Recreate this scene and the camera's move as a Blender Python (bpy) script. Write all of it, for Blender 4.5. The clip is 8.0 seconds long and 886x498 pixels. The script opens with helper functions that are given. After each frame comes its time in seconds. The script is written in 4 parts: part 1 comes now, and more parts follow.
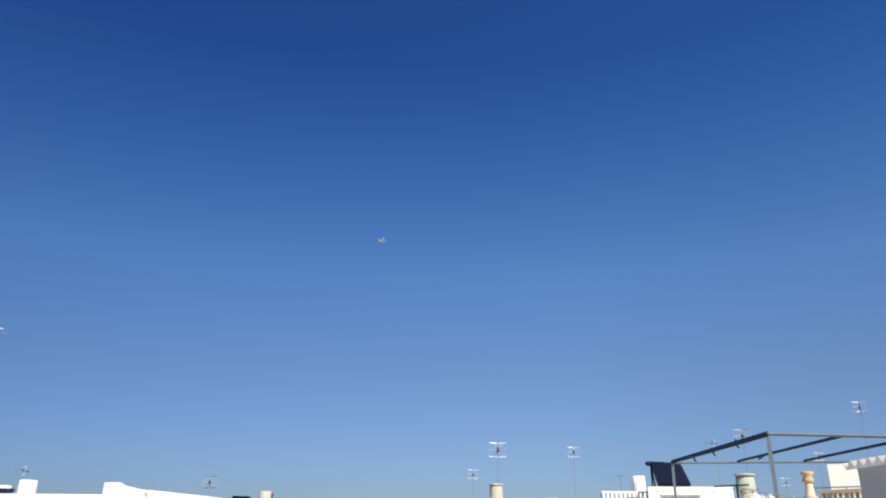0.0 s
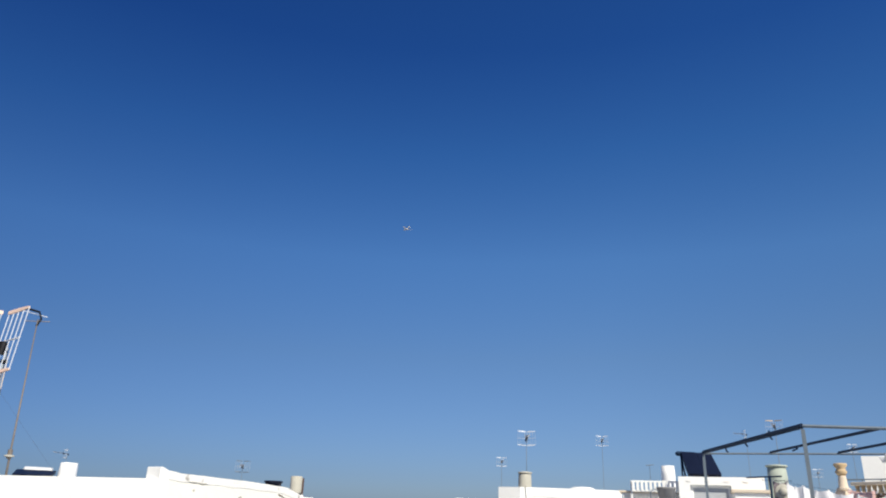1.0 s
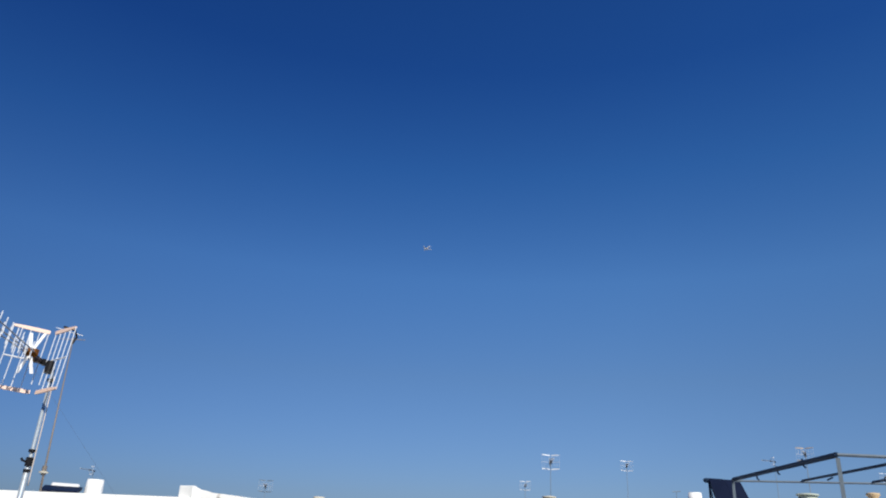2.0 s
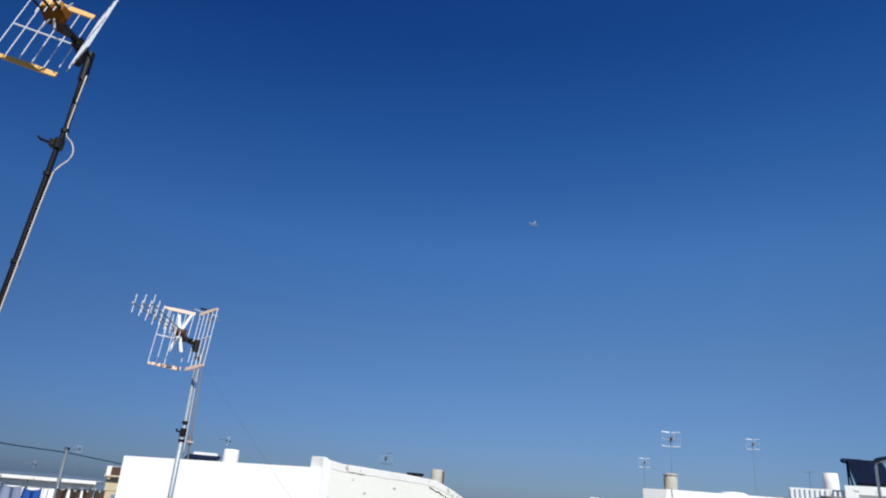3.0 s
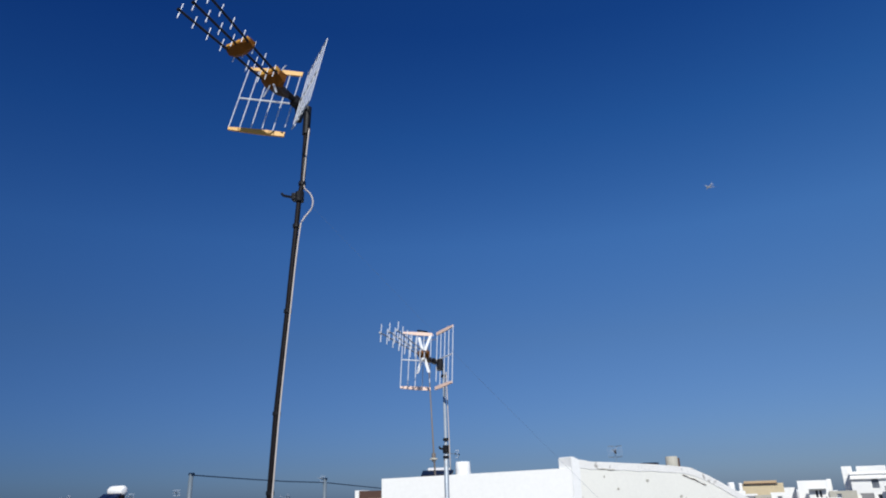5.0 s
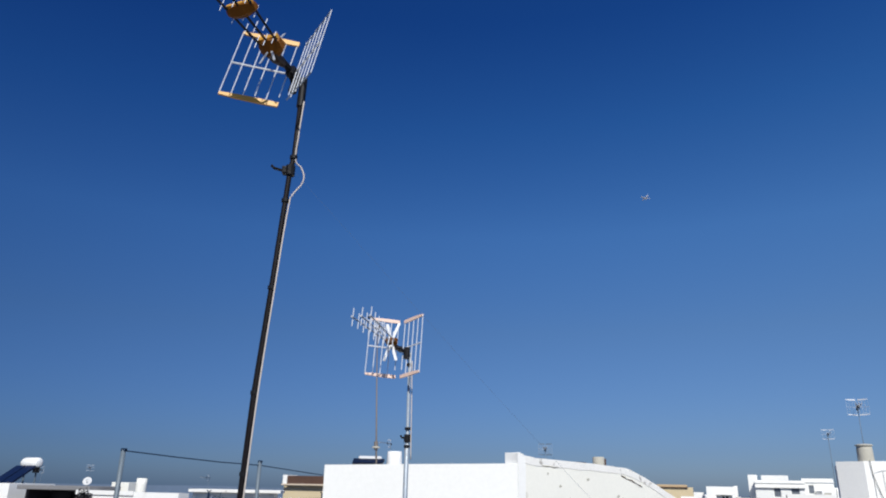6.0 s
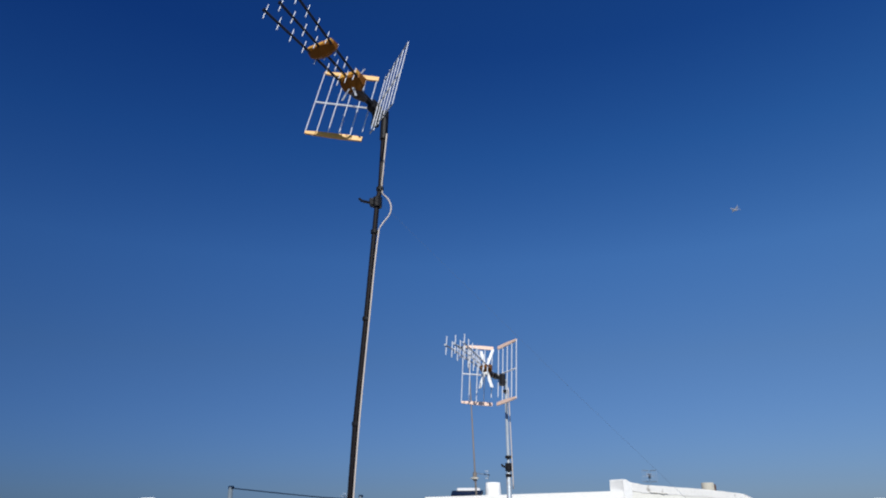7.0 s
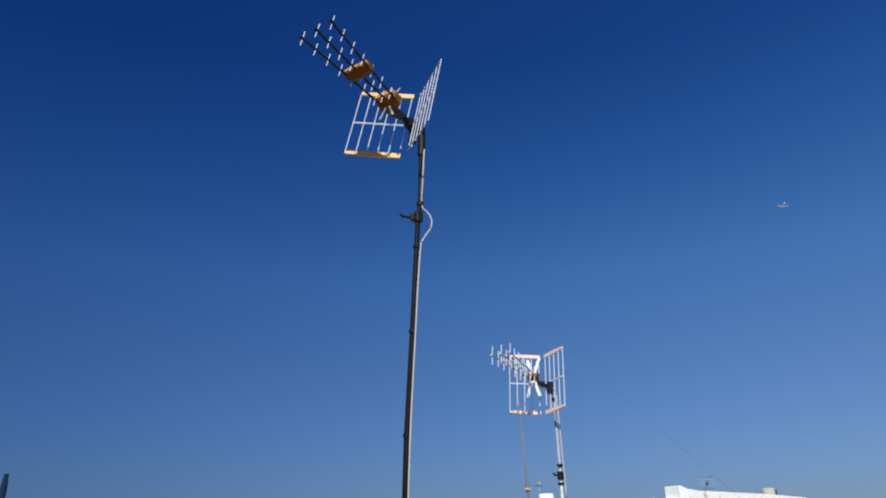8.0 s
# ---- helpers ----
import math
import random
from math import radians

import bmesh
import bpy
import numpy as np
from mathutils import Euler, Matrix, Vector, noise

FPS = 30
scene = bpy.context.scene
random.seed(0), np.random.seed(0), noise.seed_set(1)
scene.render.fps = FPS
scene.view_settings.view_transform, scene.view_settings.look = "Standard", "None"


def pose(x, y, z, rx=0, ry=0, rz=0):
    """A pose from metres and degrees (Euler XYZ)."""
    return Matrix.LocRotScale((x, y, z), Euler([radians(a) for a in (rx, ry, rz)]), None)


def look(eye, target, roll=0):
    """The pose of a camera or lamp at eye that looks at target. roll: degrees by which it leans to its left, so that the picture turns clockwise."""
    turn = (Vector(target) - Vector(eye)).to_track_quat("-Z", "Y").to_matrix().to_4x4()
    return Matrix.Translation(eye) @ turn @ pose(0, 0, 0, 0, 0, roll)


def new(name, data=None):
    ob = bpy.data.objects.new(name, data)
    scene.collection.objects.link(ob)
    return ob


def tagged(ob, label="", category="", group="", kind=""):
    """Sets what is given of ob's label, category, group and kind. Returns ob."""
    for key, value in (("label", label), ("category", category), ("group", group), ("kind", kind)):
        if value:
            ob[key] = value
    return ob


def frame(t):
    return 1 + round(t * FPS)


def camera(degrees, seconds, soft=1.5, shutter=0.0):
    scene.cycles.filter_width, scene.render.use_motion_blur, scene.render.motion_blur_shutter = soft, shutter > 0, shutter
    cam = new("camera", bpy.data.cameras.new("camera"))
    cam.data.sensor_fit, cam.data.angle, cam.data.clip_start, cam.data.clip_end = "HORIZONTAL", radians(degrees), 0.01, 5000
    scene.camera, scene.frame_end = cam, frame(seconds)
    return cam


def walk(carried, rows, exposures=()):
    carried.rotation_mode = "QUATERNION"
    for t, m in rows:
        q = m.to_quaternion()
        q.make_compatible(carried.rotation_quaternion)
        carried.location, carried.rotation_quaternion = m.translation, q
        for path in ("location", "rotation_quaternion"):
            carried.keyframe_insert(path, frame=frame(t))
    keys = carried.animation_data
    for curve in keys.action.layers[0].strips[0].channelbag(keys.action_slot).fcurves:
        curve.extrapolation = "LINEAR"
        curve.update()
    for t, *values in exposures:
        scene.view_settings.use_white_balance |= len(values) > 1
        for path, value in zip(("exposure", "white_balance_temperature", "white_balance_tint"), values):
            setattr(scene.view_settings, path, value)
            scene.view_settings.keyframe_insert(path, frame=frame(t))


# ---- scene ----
cam = camera(64.8, 8.0, soft=2.0)

PATH = [
    (0, (0.156, -0.076, 1.692), (0.886, 1.628, 2.442), 1.2),
    (0.3, (0.066, -0.133, 1.695), (0.824, 1.574, 2.41), 0.7),
    (0.5, (0.097, -0.088, 1.682), (0.843, 1.634, 2.373), 0.2),
    (0.8, (0.067, -0.1, 1.69), (0.751, 1.615, 2.459), 1.2),
    (1, (0.042, -0.118, 1.699), (0.711, 1.626, 2.415), 2.0),
    (1.2, (0.017, -0.141, 1.696), (0.698, 1.588, 2.436), 2.5),
    (2.3, (-0.122, -0.159, 1.702), (0.397, 1.613, 2.47), 3.5),
    (2.5, (-0.127, -0.202, 1.701), (0.314, 1.604, 2.438), 3.4),
    (2.8, (-0.177, -0.165, 1.69), (0.226, 1.667, 2.387), 3.6),
    (3, (-0.198, -0.152, 1.692), (0.128, 1.699, 2.378), 4.7),
    (3.5, (-0.254, -0.156, 1.704), (-0.008, 1.696, 2.418), 4.2),
    (4, (-0.288, -0.152, 1.693), (-0.126, 1.747, 2.299), 4.2),
    (4.3, (-0.35, -0.104, 1.668), (-0.295, 1.81, 2.245), 5.5),
    (4.4, (-0.378, -0.085, 1.669), (-0.330, 1.815, 2.300), 4.8),
    (4.5, (-0.412, -0.065, 1.67), (-0.403, 1.832, 2.302), 4.1),
    (4.7, (-0.465, -0.053, 1.675), (-0.518, 1.825, 2.361), 0.7),
    (5, (-0.557, -0.035, 1.689), (-0.722, 1.841, 2.363), -1.6),
    (5.2, (-0.62, -0.007, 1.682), (-0.717, 1.885, 2.322), -1.3),
    (6.3, (-0.906, 0.015, 1.692), (-0.892, 1.905, 2.344), 1.2),
    (6.5, (-0.909, -0.026, 1.671), (-1.002, 1.865, 2.315), 1.4),
    (7, (-0.908, 0.06, 1.677), (-1.132, 1.91, 2.402), -0.0),
    (7.5, (-0.873, 0.007, 1.667), (-1.163, 1.881, 2.302), -1.5),
    (8, (-0.903, 0.006, 1.651), (-1.241, 1.825, 2.411), -1.3),
]
walk(cam, [(t, look(eye, target, roll)) for t, eye, target, roll in PATH],
     [(0, 0.91, 7500, 11), (0.5, 0.66, 6900, 10), (1.0, 0.68, 6950, 9), (2.3, 0.55, 6600, 9), (3.5, 0.43, 6350, 9), (4.0, 0.40, 6200, 10), (4.3, 0.20, 6050, 10), (4.5, 0.16, 6050, 10), (5.0, 0.35, 6300, 10), (6.5, 0.38, 6400, 10), (8.0, 0.42, 6500, 10)])
# ---- sky and sun ----
SUN = Vector((0.06, -0.73, 0.66)).normalized()
world = bpy.data.worlds.new("sky")
scene.world = world
world.use_nodes = True
wn = world.node_tree.nodes
wl = world.node_tree.links
sky = wn.new("ShaderNodeTexSky")
sky.sky_type, sky.sun_disc = "NISHITA", False
sky.sun_elevation, sky.sun_rotation = math.asin(SUN.z), math.atan2(SUN.x, SUN.y)
sky.air_density, sky.dust_density, sky.ozone_density = 1.0, 0.6, 2.0
# a deep clear blue, by elevation
geo = wn.new("ShaderNodeTexCoord")
sep = wn.new("ShaderNodeSeparateXYZ")
wl.new(geo.outputs["Generated"], sep.inputs[0])
ramp = wn.new("ShaderNodeValToRGB")
SKY_TINT = [(0.0, (0.176, 0.240, 0.410)), (0.05, (0.170, 0.232, 0.390)), (0.21, (0.200, 0.288, 0.415)),
            (0.34, (0.190, 0.342, 0.525)), (0.48, (0.103, 0.28, 0.52)), (0.60, (0.058, 0.21, 0.48))]
for k, (at, c) in enumerate(SKY_TINT):
    e = ramp.color_ramp.elements[k] if k < 2 else ramp.color_ramp.elements.new(at)
    e.position, e.color = at, (*c, 1)
wl.new(sep.outputs["Z"], ramp.inputs[0])
mul = wn.new("ShaderNodeVectorMath")
mul.operation = "MULTIPLY"
wl.new(sky.outputs[0], mul.inputs[0])
wl.new(ramp.outputs[0], mul.inputs[1])
# the sky deepens towards the north-west, away from the sun
west = wn.new("ShaderNodeMapRange")
west.inputs[1].default_value, west.inputs[2].default_value = -0.75, 0.55
wl.new(sep.outputs["X"], west.inputs[0])
shift = wn.new("ShaderNodeMix")
shift.data_type = "RGBA"
shift.inputs[6].default_value, shift.inputs[7].default_value = (0.76, 1.02, 1.33, 1), (2.18, 2.18, 2.16, 1)
wl.new(west.outputs[0], shift.inputs[0])
twice = wn.new("ShaderNodeVectorMath")
twice.operation = "MULTIPLY"
wl.new(mul.outputs[0], twice.inputs[0])
wl.new(shift.outputs[2], twice.inputs[1])
wl.new(twice.outputs[0], wn["Background"].inputs[0])
wn["Background"].inputs[1].default_value = 0.0685
sun = new("sun", bpy.data.lights.new("sun", "SUN"))
sun.data.energy, sun.data.angle, sun.data.color = 3.65, radians(0.53), (1.0, 0.96, 0.87)
sun.matrix_world = look(SUN * 60, (0, 0, 0))


# ---- materials ----
def material(name, color, rough=0.6, metal=0.0, spread=0.12, coarse=1.5, fine=30.0, bump=0.15, stain=None, stain_at=0.62, streak=False):
    m = bpy.data.materials.new(name)
    m.use_nodes = True
    n, l = m.node_tree.nodes, m.node_tree.links
    b = n["Principled BSDF"]
    b.inputs["Metallic"].default_value = metal
    tc = n.new("ShaderNodeTexCoord")
    mp = n.new("ShaderNodeMapping")
    mp.inputs["Scale"].default_value = (1, 1, 0.25) if streak else (1, 1, 1)
    l.new(tc.outputs["Object"], mp.inputs[0])
    big, small = n.new("ShaderNodeTexNoise"), n.new("ShaderNodeTexNoise")
    big.inputs["Scale"].default_value, big.inputs["Detail"].default_value = coarse, 6
    small.inputs["Scale"].default_value, small.inputs["Detail"].default_value = fine, 4
    l.new(mp.outputs[0], big.inputs[0])
    l.new(tc.outputs["Object"], small.inputs[0])
    add = n.new("ShaderNodeMath")
    add.operation = "ADD"
    l.new(big.outputs[0], add.inputs[0])
    l.new(small.outputs[0], add.inputs[1])
    info = n.new("ShaderNodeObjectInfo")
    rnd = n.new("ShaderNodeMath")
    rnd.operation = "MULTIPLY_ADD"
    rnd.inputs[1].default_value = 0.25
    l.new(info.outputs["Random"], rnd.inputs[0])
    l.new(add.outputs[0], rnd.inputs[2])
    mr = n.new("ShaderNodeMapRange")
    mr.inputs[1].default_value, mr.inputs[2].default_value = 0.7, 1.55
    mr.inputs[3].default_value, mr.inputs[4].default_value = 1 - spread, 1 + spread * 0.4
    l.new(rnd.outputs[0], mr.inputs[0])
    sc = n.new("ShaderNodeVectorMath")
    sc.operation = "SCALE"
    sc.inputs[0].default_value = color
    l.new(mr.outputs[0], sc.inputs[3])
    out = sc.outputs[0]
    if stain:
        spot = n.new("ShaderNodeTexNoise")
        spot.inputs["Scale"].default_value, spot.inputs["Detail"].default_value = coarse * 2.3, 8
        l.new(mp.outputs[0], spot.inputs[0])
        cut = n.new("ShaderNodeMapRange")
        cut.inputs[1].default_value, cut.inputs[2].default_value = stain_at, stain_at + 0.09
        l.new(spot.outputs[0], cut.inputs[0])
        mix = n.new("ShaderNodeMix")
        mix.data_type = "RGBA"
        mix.inputs[7].default_value = (*stain, 1)
        l.new(cut.outputs[0], mix.inputs[0])
        l.new(out, mix.inputs[6])
        out = mix.outputs[2]
    l.new(out, b.inputs["Base Color"])
    rr = n.new("ShaderNodeMapRange")
    rr.inputs[3].default_value, rr.inputs[4].default_value = max(rough - 0.1, 0.03), min(rough + 0.1, 1)
    l.new(small.outputs[0], rr.inputs[0])
    l.new(rr.outputs[0], b.inputs["Roughness"])
    if bump:
        bp = n.new("ShaderNodeBump")
        bp.inputs["Strength"].default_value, bp.inputs["Distance"].default_value = bump, 0.01
        l.new(small.outputs[0], bp.inputs["Height"])
        l.new(bp.outputs[0], b.inputs["Normal"])
    return m


WHITE = material("white_plaster", (0.83, 0.83, 0.80), 0.85, spread=0.06, coarse=0.8, fine=22, bump=0.09, stain=(0.70, 0.69, 0.65), stain_at=0.66, streak=True)
CREAM = material("aged_limewash", (0.82, 0.81, 0.735), 0.9, spread=0.06, coarse=1.2, fine=26, bump=0.07, stain=(0.52, 0.50, 0.42), stain_at=0.69)
COPE = material("worn_coping", (0.80, 0.79, 0.75), 0.9, spread=0.12, coarse=3.0, fine=30, stain=(0.36, 0.34, 0.31), stain_at=0.62)
CREAMYELLOW = material("cream_yellow_plaster", (0.60, 0.50, 0.32), 0.85, spread=0.12, coarse=1.5, stain=(0.46, 0.37, 0.23))
# grey render; on the recess pane and a low wall it stands in for shade
GREYW = material("grey_render_and_shade", (0.21, 0.21, 0.215), 0.9, spread=0.14, coarse=1.0, stain=(0.15, 0.15, 0.15))
BEIGE = material("beige_fibre_cement", (0.46, 0.44, 0.37), 0.85, spread=0.15, coarse=4, stain=(0.33, 0.31, 0.26))
OCHRE = material("ochre_plaster", (0.50, 0.37, 0.22), 0.85, spread=0.15, coarse=2, stain=(0.42, 0.30, 0.16))
SAND = material("sand_plaster", (0.64, 0.54, 0.42), 0.85, spread=0.12, coarse=1.5, stain=(0.52, 0.42, 0.30))
BROWN = material("brown_roof_edge", (0.09, 0.045, 0.03), 0.8, spread=0.25, coarse=4)
TERRACOTTA = material("terracotta", (0.19, 0.055, 0.035), 0.85, spread=0.3, coarse=6)
DARK = material("dark_interior", (0.035, 0.035, 0.04), 0.8, spread=0.3, coarse=2)
GREEN = material("grey_green_fibre_tank", (0.36, 0.40, 0.34), 0.8, spread=0.14, coarse=3, stain=(0.26, 0.28, 0.22))
MAST = material("rusty_brown_pole", (0.011, 0.009, 0.010), 0.5, 0.1, spread=0.45, coarse=7, fine=60, stain=(0.055, 0.028, 0.014), stain_at=0.63, streak=True)
GALV = material("galvanised_pole", (0.33, 0.38, 0.43), 0.45, 0.2, spread=0.2, coarse=8, fine=70, stain=(0.26, 0.25, 0.24))
OLDPOLE = material("weathered_thin_pole", (0.20, 0.17, 0.145), 0.6, 0.3, spread=0.25, coarse=6, fine=60)
BLACK = material("black_plastic", (0.012, 0.012, 0.014), 0.45, spread=0.3, coarse=10, fine=80)
ALU = material("aluminium_rod", (0.74, 0.76, 0.79), 0.4, 0.25, spread=0.1, coarse=12, fine=90, bump=0.05)
FARROD = material("dulled_grey_rod", (0.46, 0.49, 0.54), 0.5, 0.2, spread=0.12, coarse=12, fine=90, bump=0.05)
BLADE = material("white_dipole_blade", (0.85, 0.86, 0.86), 0.45, spread=0.05, coarse=9, fine=80, bump=0.05)
ORANGE = material("orange_plastic", (0.60, 0.31, 0.04), 0.45, spread=0.15, coarse=9, fine=70, bump=0.06)
PALEBAR = material("bleached_plastic", (0.74, 0.755, 0.77), 0.55, spread=0.1, coarse=9, fine=70, bump=0.05)
# the bracket's orange plastic, darkened to carry the shade of its underside
AMBER = material("shade_dark_amber_plastic", (0.19, 0.068, 0.006), 0.55, spread=0.2, coarse=9, fine=70, bump=0.06)
UMBER = material("dark_brown_plastic", (0.034, 0.015, 0.008), 0.6, spread=0.2, coarse=9, fine=70, bump=0.06)
FADED = material("sun_faded_orange_plastic", (0.78, 0.56, 0.45), 0.55, spread=0.12, coarse=9, fine=70, bump=0.06)
WIRE = material("dull_blue_grey_wire", (0.07, 0.11, 0.18), 0.6, 0.1, spread=0.2, coarse=10, fine=70, bump=0)
PALEBOOM = material("weathered_grey_boom", (0.25, 0.275, 0.33), 0.55, 0.1, spread=0.2, coarse=10, fine=70)
BOOM = material("dark_boom_tube", (0.022, 0.022, 0.026), 0.5, 0.0, spread=0.2, coarse=10, fine=70)
CABLE = material("white_coax_cable", (0.56, 0.50, 0.45), 0.5, spread=0.12, coarse=8, fine=60, bump=0.03)
STEEL = material("dark_painted_steel", (0.009, 0.024, 0.055), 0.85, 0.0, spread=0.25, coarse=6, fine=50)
PALESTEEL = material("pale_weathered_steel", (0.135, 0.172, 0.205), 0.55, 0.1, spread=0.22, coarse=6, fine=50)
PANEL = material("dark_solar_absorber", (0.005, 0.009, 0.026), 0.5, spread=0.3, coarse=6, fine=40, bump=0.03)
NAVYPANEL = material("navy_solar_collector", (0.006, 0.014, 0.046), 0.35, spread=0.25, coarse=6, fine=40, bump=0.03)
TANK = material("white_enamel_tank", (0.82, 0.82, 0.80), 0.4, spread=0.06, coarse=3, fine=40, bump=0.04)
CLOTHWHITE = material("white_cotton", (0.80, 0.80, 0.82), 0.95, spread=0.08, coarse=5, fine=120, bump=0.2)
CLOTHBLUE = material("bright_blue_cloth", (0.010, 0.080, 0.34), 0.9, spread=0.15, coarse=5, fine=120, bump=0.2)
CLOTHPALE = material("pale_blue_cloth", (0.23, 0.275, 0.40), 0.9, spread=0.2, coarse=6, fine=120, bump=0.2)
CLOTHBROWN = material("brown_cloth", (0.07, 0.042, 0.03), 0.95, spread=0.3, coarse=7, fine=120, bump=0.2)
CLOTHGREY = material("grey_purple_cloth", (0.15, 0.125, 0.14), 0.95, spread=0.35, coarse=14, fine=120, bump=0.2, stain=(0.30, 0.27, 0.26), stain_at=0.52)
CLOTHPINK = material("pink_cloth", (0.70, 0.44, 0.40), 0.95, spread=0.12, coarse=5, fine=120, bump=0.2)
CLOTHNAVY = material("navy_cloth", (0.03, 0.03, 0.09), 0.95, spread=0.2, coarse=5, fine=120, bump=0.2)
LEAF = material("dark_green_leaf", (0.04, 0.065, 0.025), 0.7, spread=0.4, coarse=12, fine=60)
GROUND = material("dry_town_ground", (0.26, 0.24, 0.20), 0.95, spread=0.25, coarse=0.05, fine=2)
TILE = material("terrace_tile", (0.14, 0.132, 0.122), 0.8, spread=0.2, coarse=1.0, fine=12)
CORR = material("white_corrugated_sheet", (0.84, 0.85, 0.84), 0.6, spread=0.14, coarse=2, fine=40, stain=(0.5, 0.48, 0.44))
# shed wall grey, also used as painted shade in a house recess
SHEDFACE = material("grey_shed_and_recess_shade", (0.40, 0.42, 0.44), 0.9, spread=0.08, coarse=1.0, fine=25)
PLANEPAINT = material("white_aircraft_paint", (0.85, 0.85, 0.86), 0.4, spread=0.05, coarse=0.05, fine=1, bump=0)
GLASS = material("dark_window_glass", (0.03, 0.035, 0.045), 0.1, spread=0.2, coarse=1, fine=8, bump=0)
# window glass lightened so the distance haze is in its colour
FARGLASS = material("haze_pale_window", (0.16, 0.18, 0.21), 0.3, spread=0.3, coarse=1, fine=8, bump=0)
FELT = material("dark_roof_felt", (0.10, 0.085, 0.075), 0.95, spread=0.3, coarse=0.8, fine=14, stain=(0.16, 0.14, 0.12))
DISH = material("grey_dish_paint", (0.58, 0.59, 0.60), 0.5, spread=0.1, coarse=4, fine=30, bump=0.03)

for m in (MAST, BLACK, BOOM, STEEL, PANEL, AMBER):
    m.node_tree.nodes["Principled BSDF"].inputs["Specular IOR Level"].default_value = 0.15


# ---- mesh helpers ----
LIFT = math.tan(radians(1.2))  # the neighbouring roofs climb gently away from the terrace

def thing(name, m, label, category, group="", kind=""):
    ob = new(name)
    ob.empty_display_size = 0.2
    ob.matrix_world = Matrix.Translation((0, 0, LIFT * m.translation.y if m.translation.y > 5.9 or m.translation.x > 4 else 0)) @ m
    return tagged(ob, label, category, group, kind)


def part(name, bm, mat, parent=None, label="", smooth=False):
    me = bpy.data.meshes.new(name)
    bmesh.ops.recalc_face_normals(bm, faces=bm.faces)
    bm.to_mesh(me)
    bm.free()
    me.materials.append(mat)
    if smooth:
        me.polygons.foreach_set("use_smooth", [True] * len(me.polygons))
    ob = new(name, me)
    ob.parent = parent
    return tagged(ob, label)


def box(bm, a, b, bevel=0.0):
    a, b = Vector(a), Vector(b)
    g = bmesh.ops.create_cube(bm, size=1)
    for v in g["verts"]:
        v.co = Vector([a[i] + (v.co[i] + 0.5) * (b[i] - a[i]) for i in range(3)])
    if bevel:
        es = list({e for v in g["verts"] for e in v.link_edges})
        bmesh.ops.bevel(bm, geom=es, offset=bevel, segments=2, affect="EDGES", profile=0.6)
    return bm


def boxed(a, b, bevel=0.0):
    return box(bmesh.new(), a, b, bevel)


def tube(bm, points, radius, sides=8, closed=True):
    pts = [Vector(p) for p in points]
    radii = radius if isinstance(radius, (list, tuple)) else [radius] * len(pts)
    rings = []
    for k, p in enumerate(pts):
        way = (pts[min(k + 1, len(pts) - 1)] - pts[max(k - 1, 0)]).normalized()
        side = way.cross(Vector((0, 0, 1)) if abs(way.z) < 0.9 else Vector((0, 1, 0))).normalized()
        up = side.cross(way)
        rings.append([bm.verts.new(p + radii[k] * (math.cos(a) * side + math.sin(a) * up))
                      for a in (2 * math.pi * j / sides for j in range(sides))])
    for r, s in zip(rings, rings[1:]):
        for j in range(sides):
            bm.faces.new((r[j], r[(j + 1) % sides], s[(j + 1) % sides], s[j]))
    if closed:
        bm.faces.new(rings[0])
        bm.faces.new(rings[-1][::-1])
    return bm


def tubed(points, radius, sides=8):
    return tube(bmesh.new(), points, radius, sides)


def lathe(bm, profile, sides=24, center=(0, 0, 0)):
    """profile: (radius, z) from bottom to top, capped."""
    c = Vector(center)
    rings = [[bm.verts.new(c + Vector((r * math.cos(2 * math.pi * j / sides), r * math.sin(2 * math.pi * j / sides), z)))
              for j in range(sides)] for r, z in profile]
    for r, s in zip(rings, rings[1:]):
        for j in range(sides):
            bm.faces.new((r[j], r[(j + 1) % sides], s[(j + 1) % sides], s[j]))
    bm.faces.new(rings[0][::-1])
    bm.faces.new(rings[-1])
    return bm


def prism(bm, outline, z0, z1):
    """Upright prism over a plan outline."""
    lo = [bm.verts.new((x, y, z0)) for x, y in outline]
    hi = [bm.verts.new((x, y, z1)) for x, y in outline]
    n = len(outline)
    bm.faces.new(lo[::-1])
    bm.faces.new(hi)
    for k in range(n):
        bm.faces.new((lo[k], lo[(k + 1) % n], hi[(k + 1) % n], hi[k]))
    return bm


def sloped(bm):
    """Lets the top of a deck climb with the roofs."""
    top = max(v.co.z for v in bm.verts)
    for v in bm.verts:
        if v.co.z > top - 0.001:
            v.co.z += LIFT * v.co.y
    return bm


def sheet(bm, a, b, c, d, thick):
    """A slab between four corners, thick along its normal."""
    p = [Vector(q) for q in (a, b, c, d)]
    nrm = (p[1] - p[0]).cross(p[3] - p[0]).normalized() * thick
    lo = [bm.verts.new(q) for q in p]
    hi = [bm.verts.new(q + nrm) for q in p]
    bm.faces.new(lo[::-1])
    bm.faces.new(hi)
    for k in range(4):
        bm.faces.new((lo[k], lo[(k + 1) % 4], hi[(k + 1) % 4], hi[k]))
    return bm


GRID = math.degrees(math.atan2(-0.30, 0.95))  # the streets' bearing: walls run along and across it


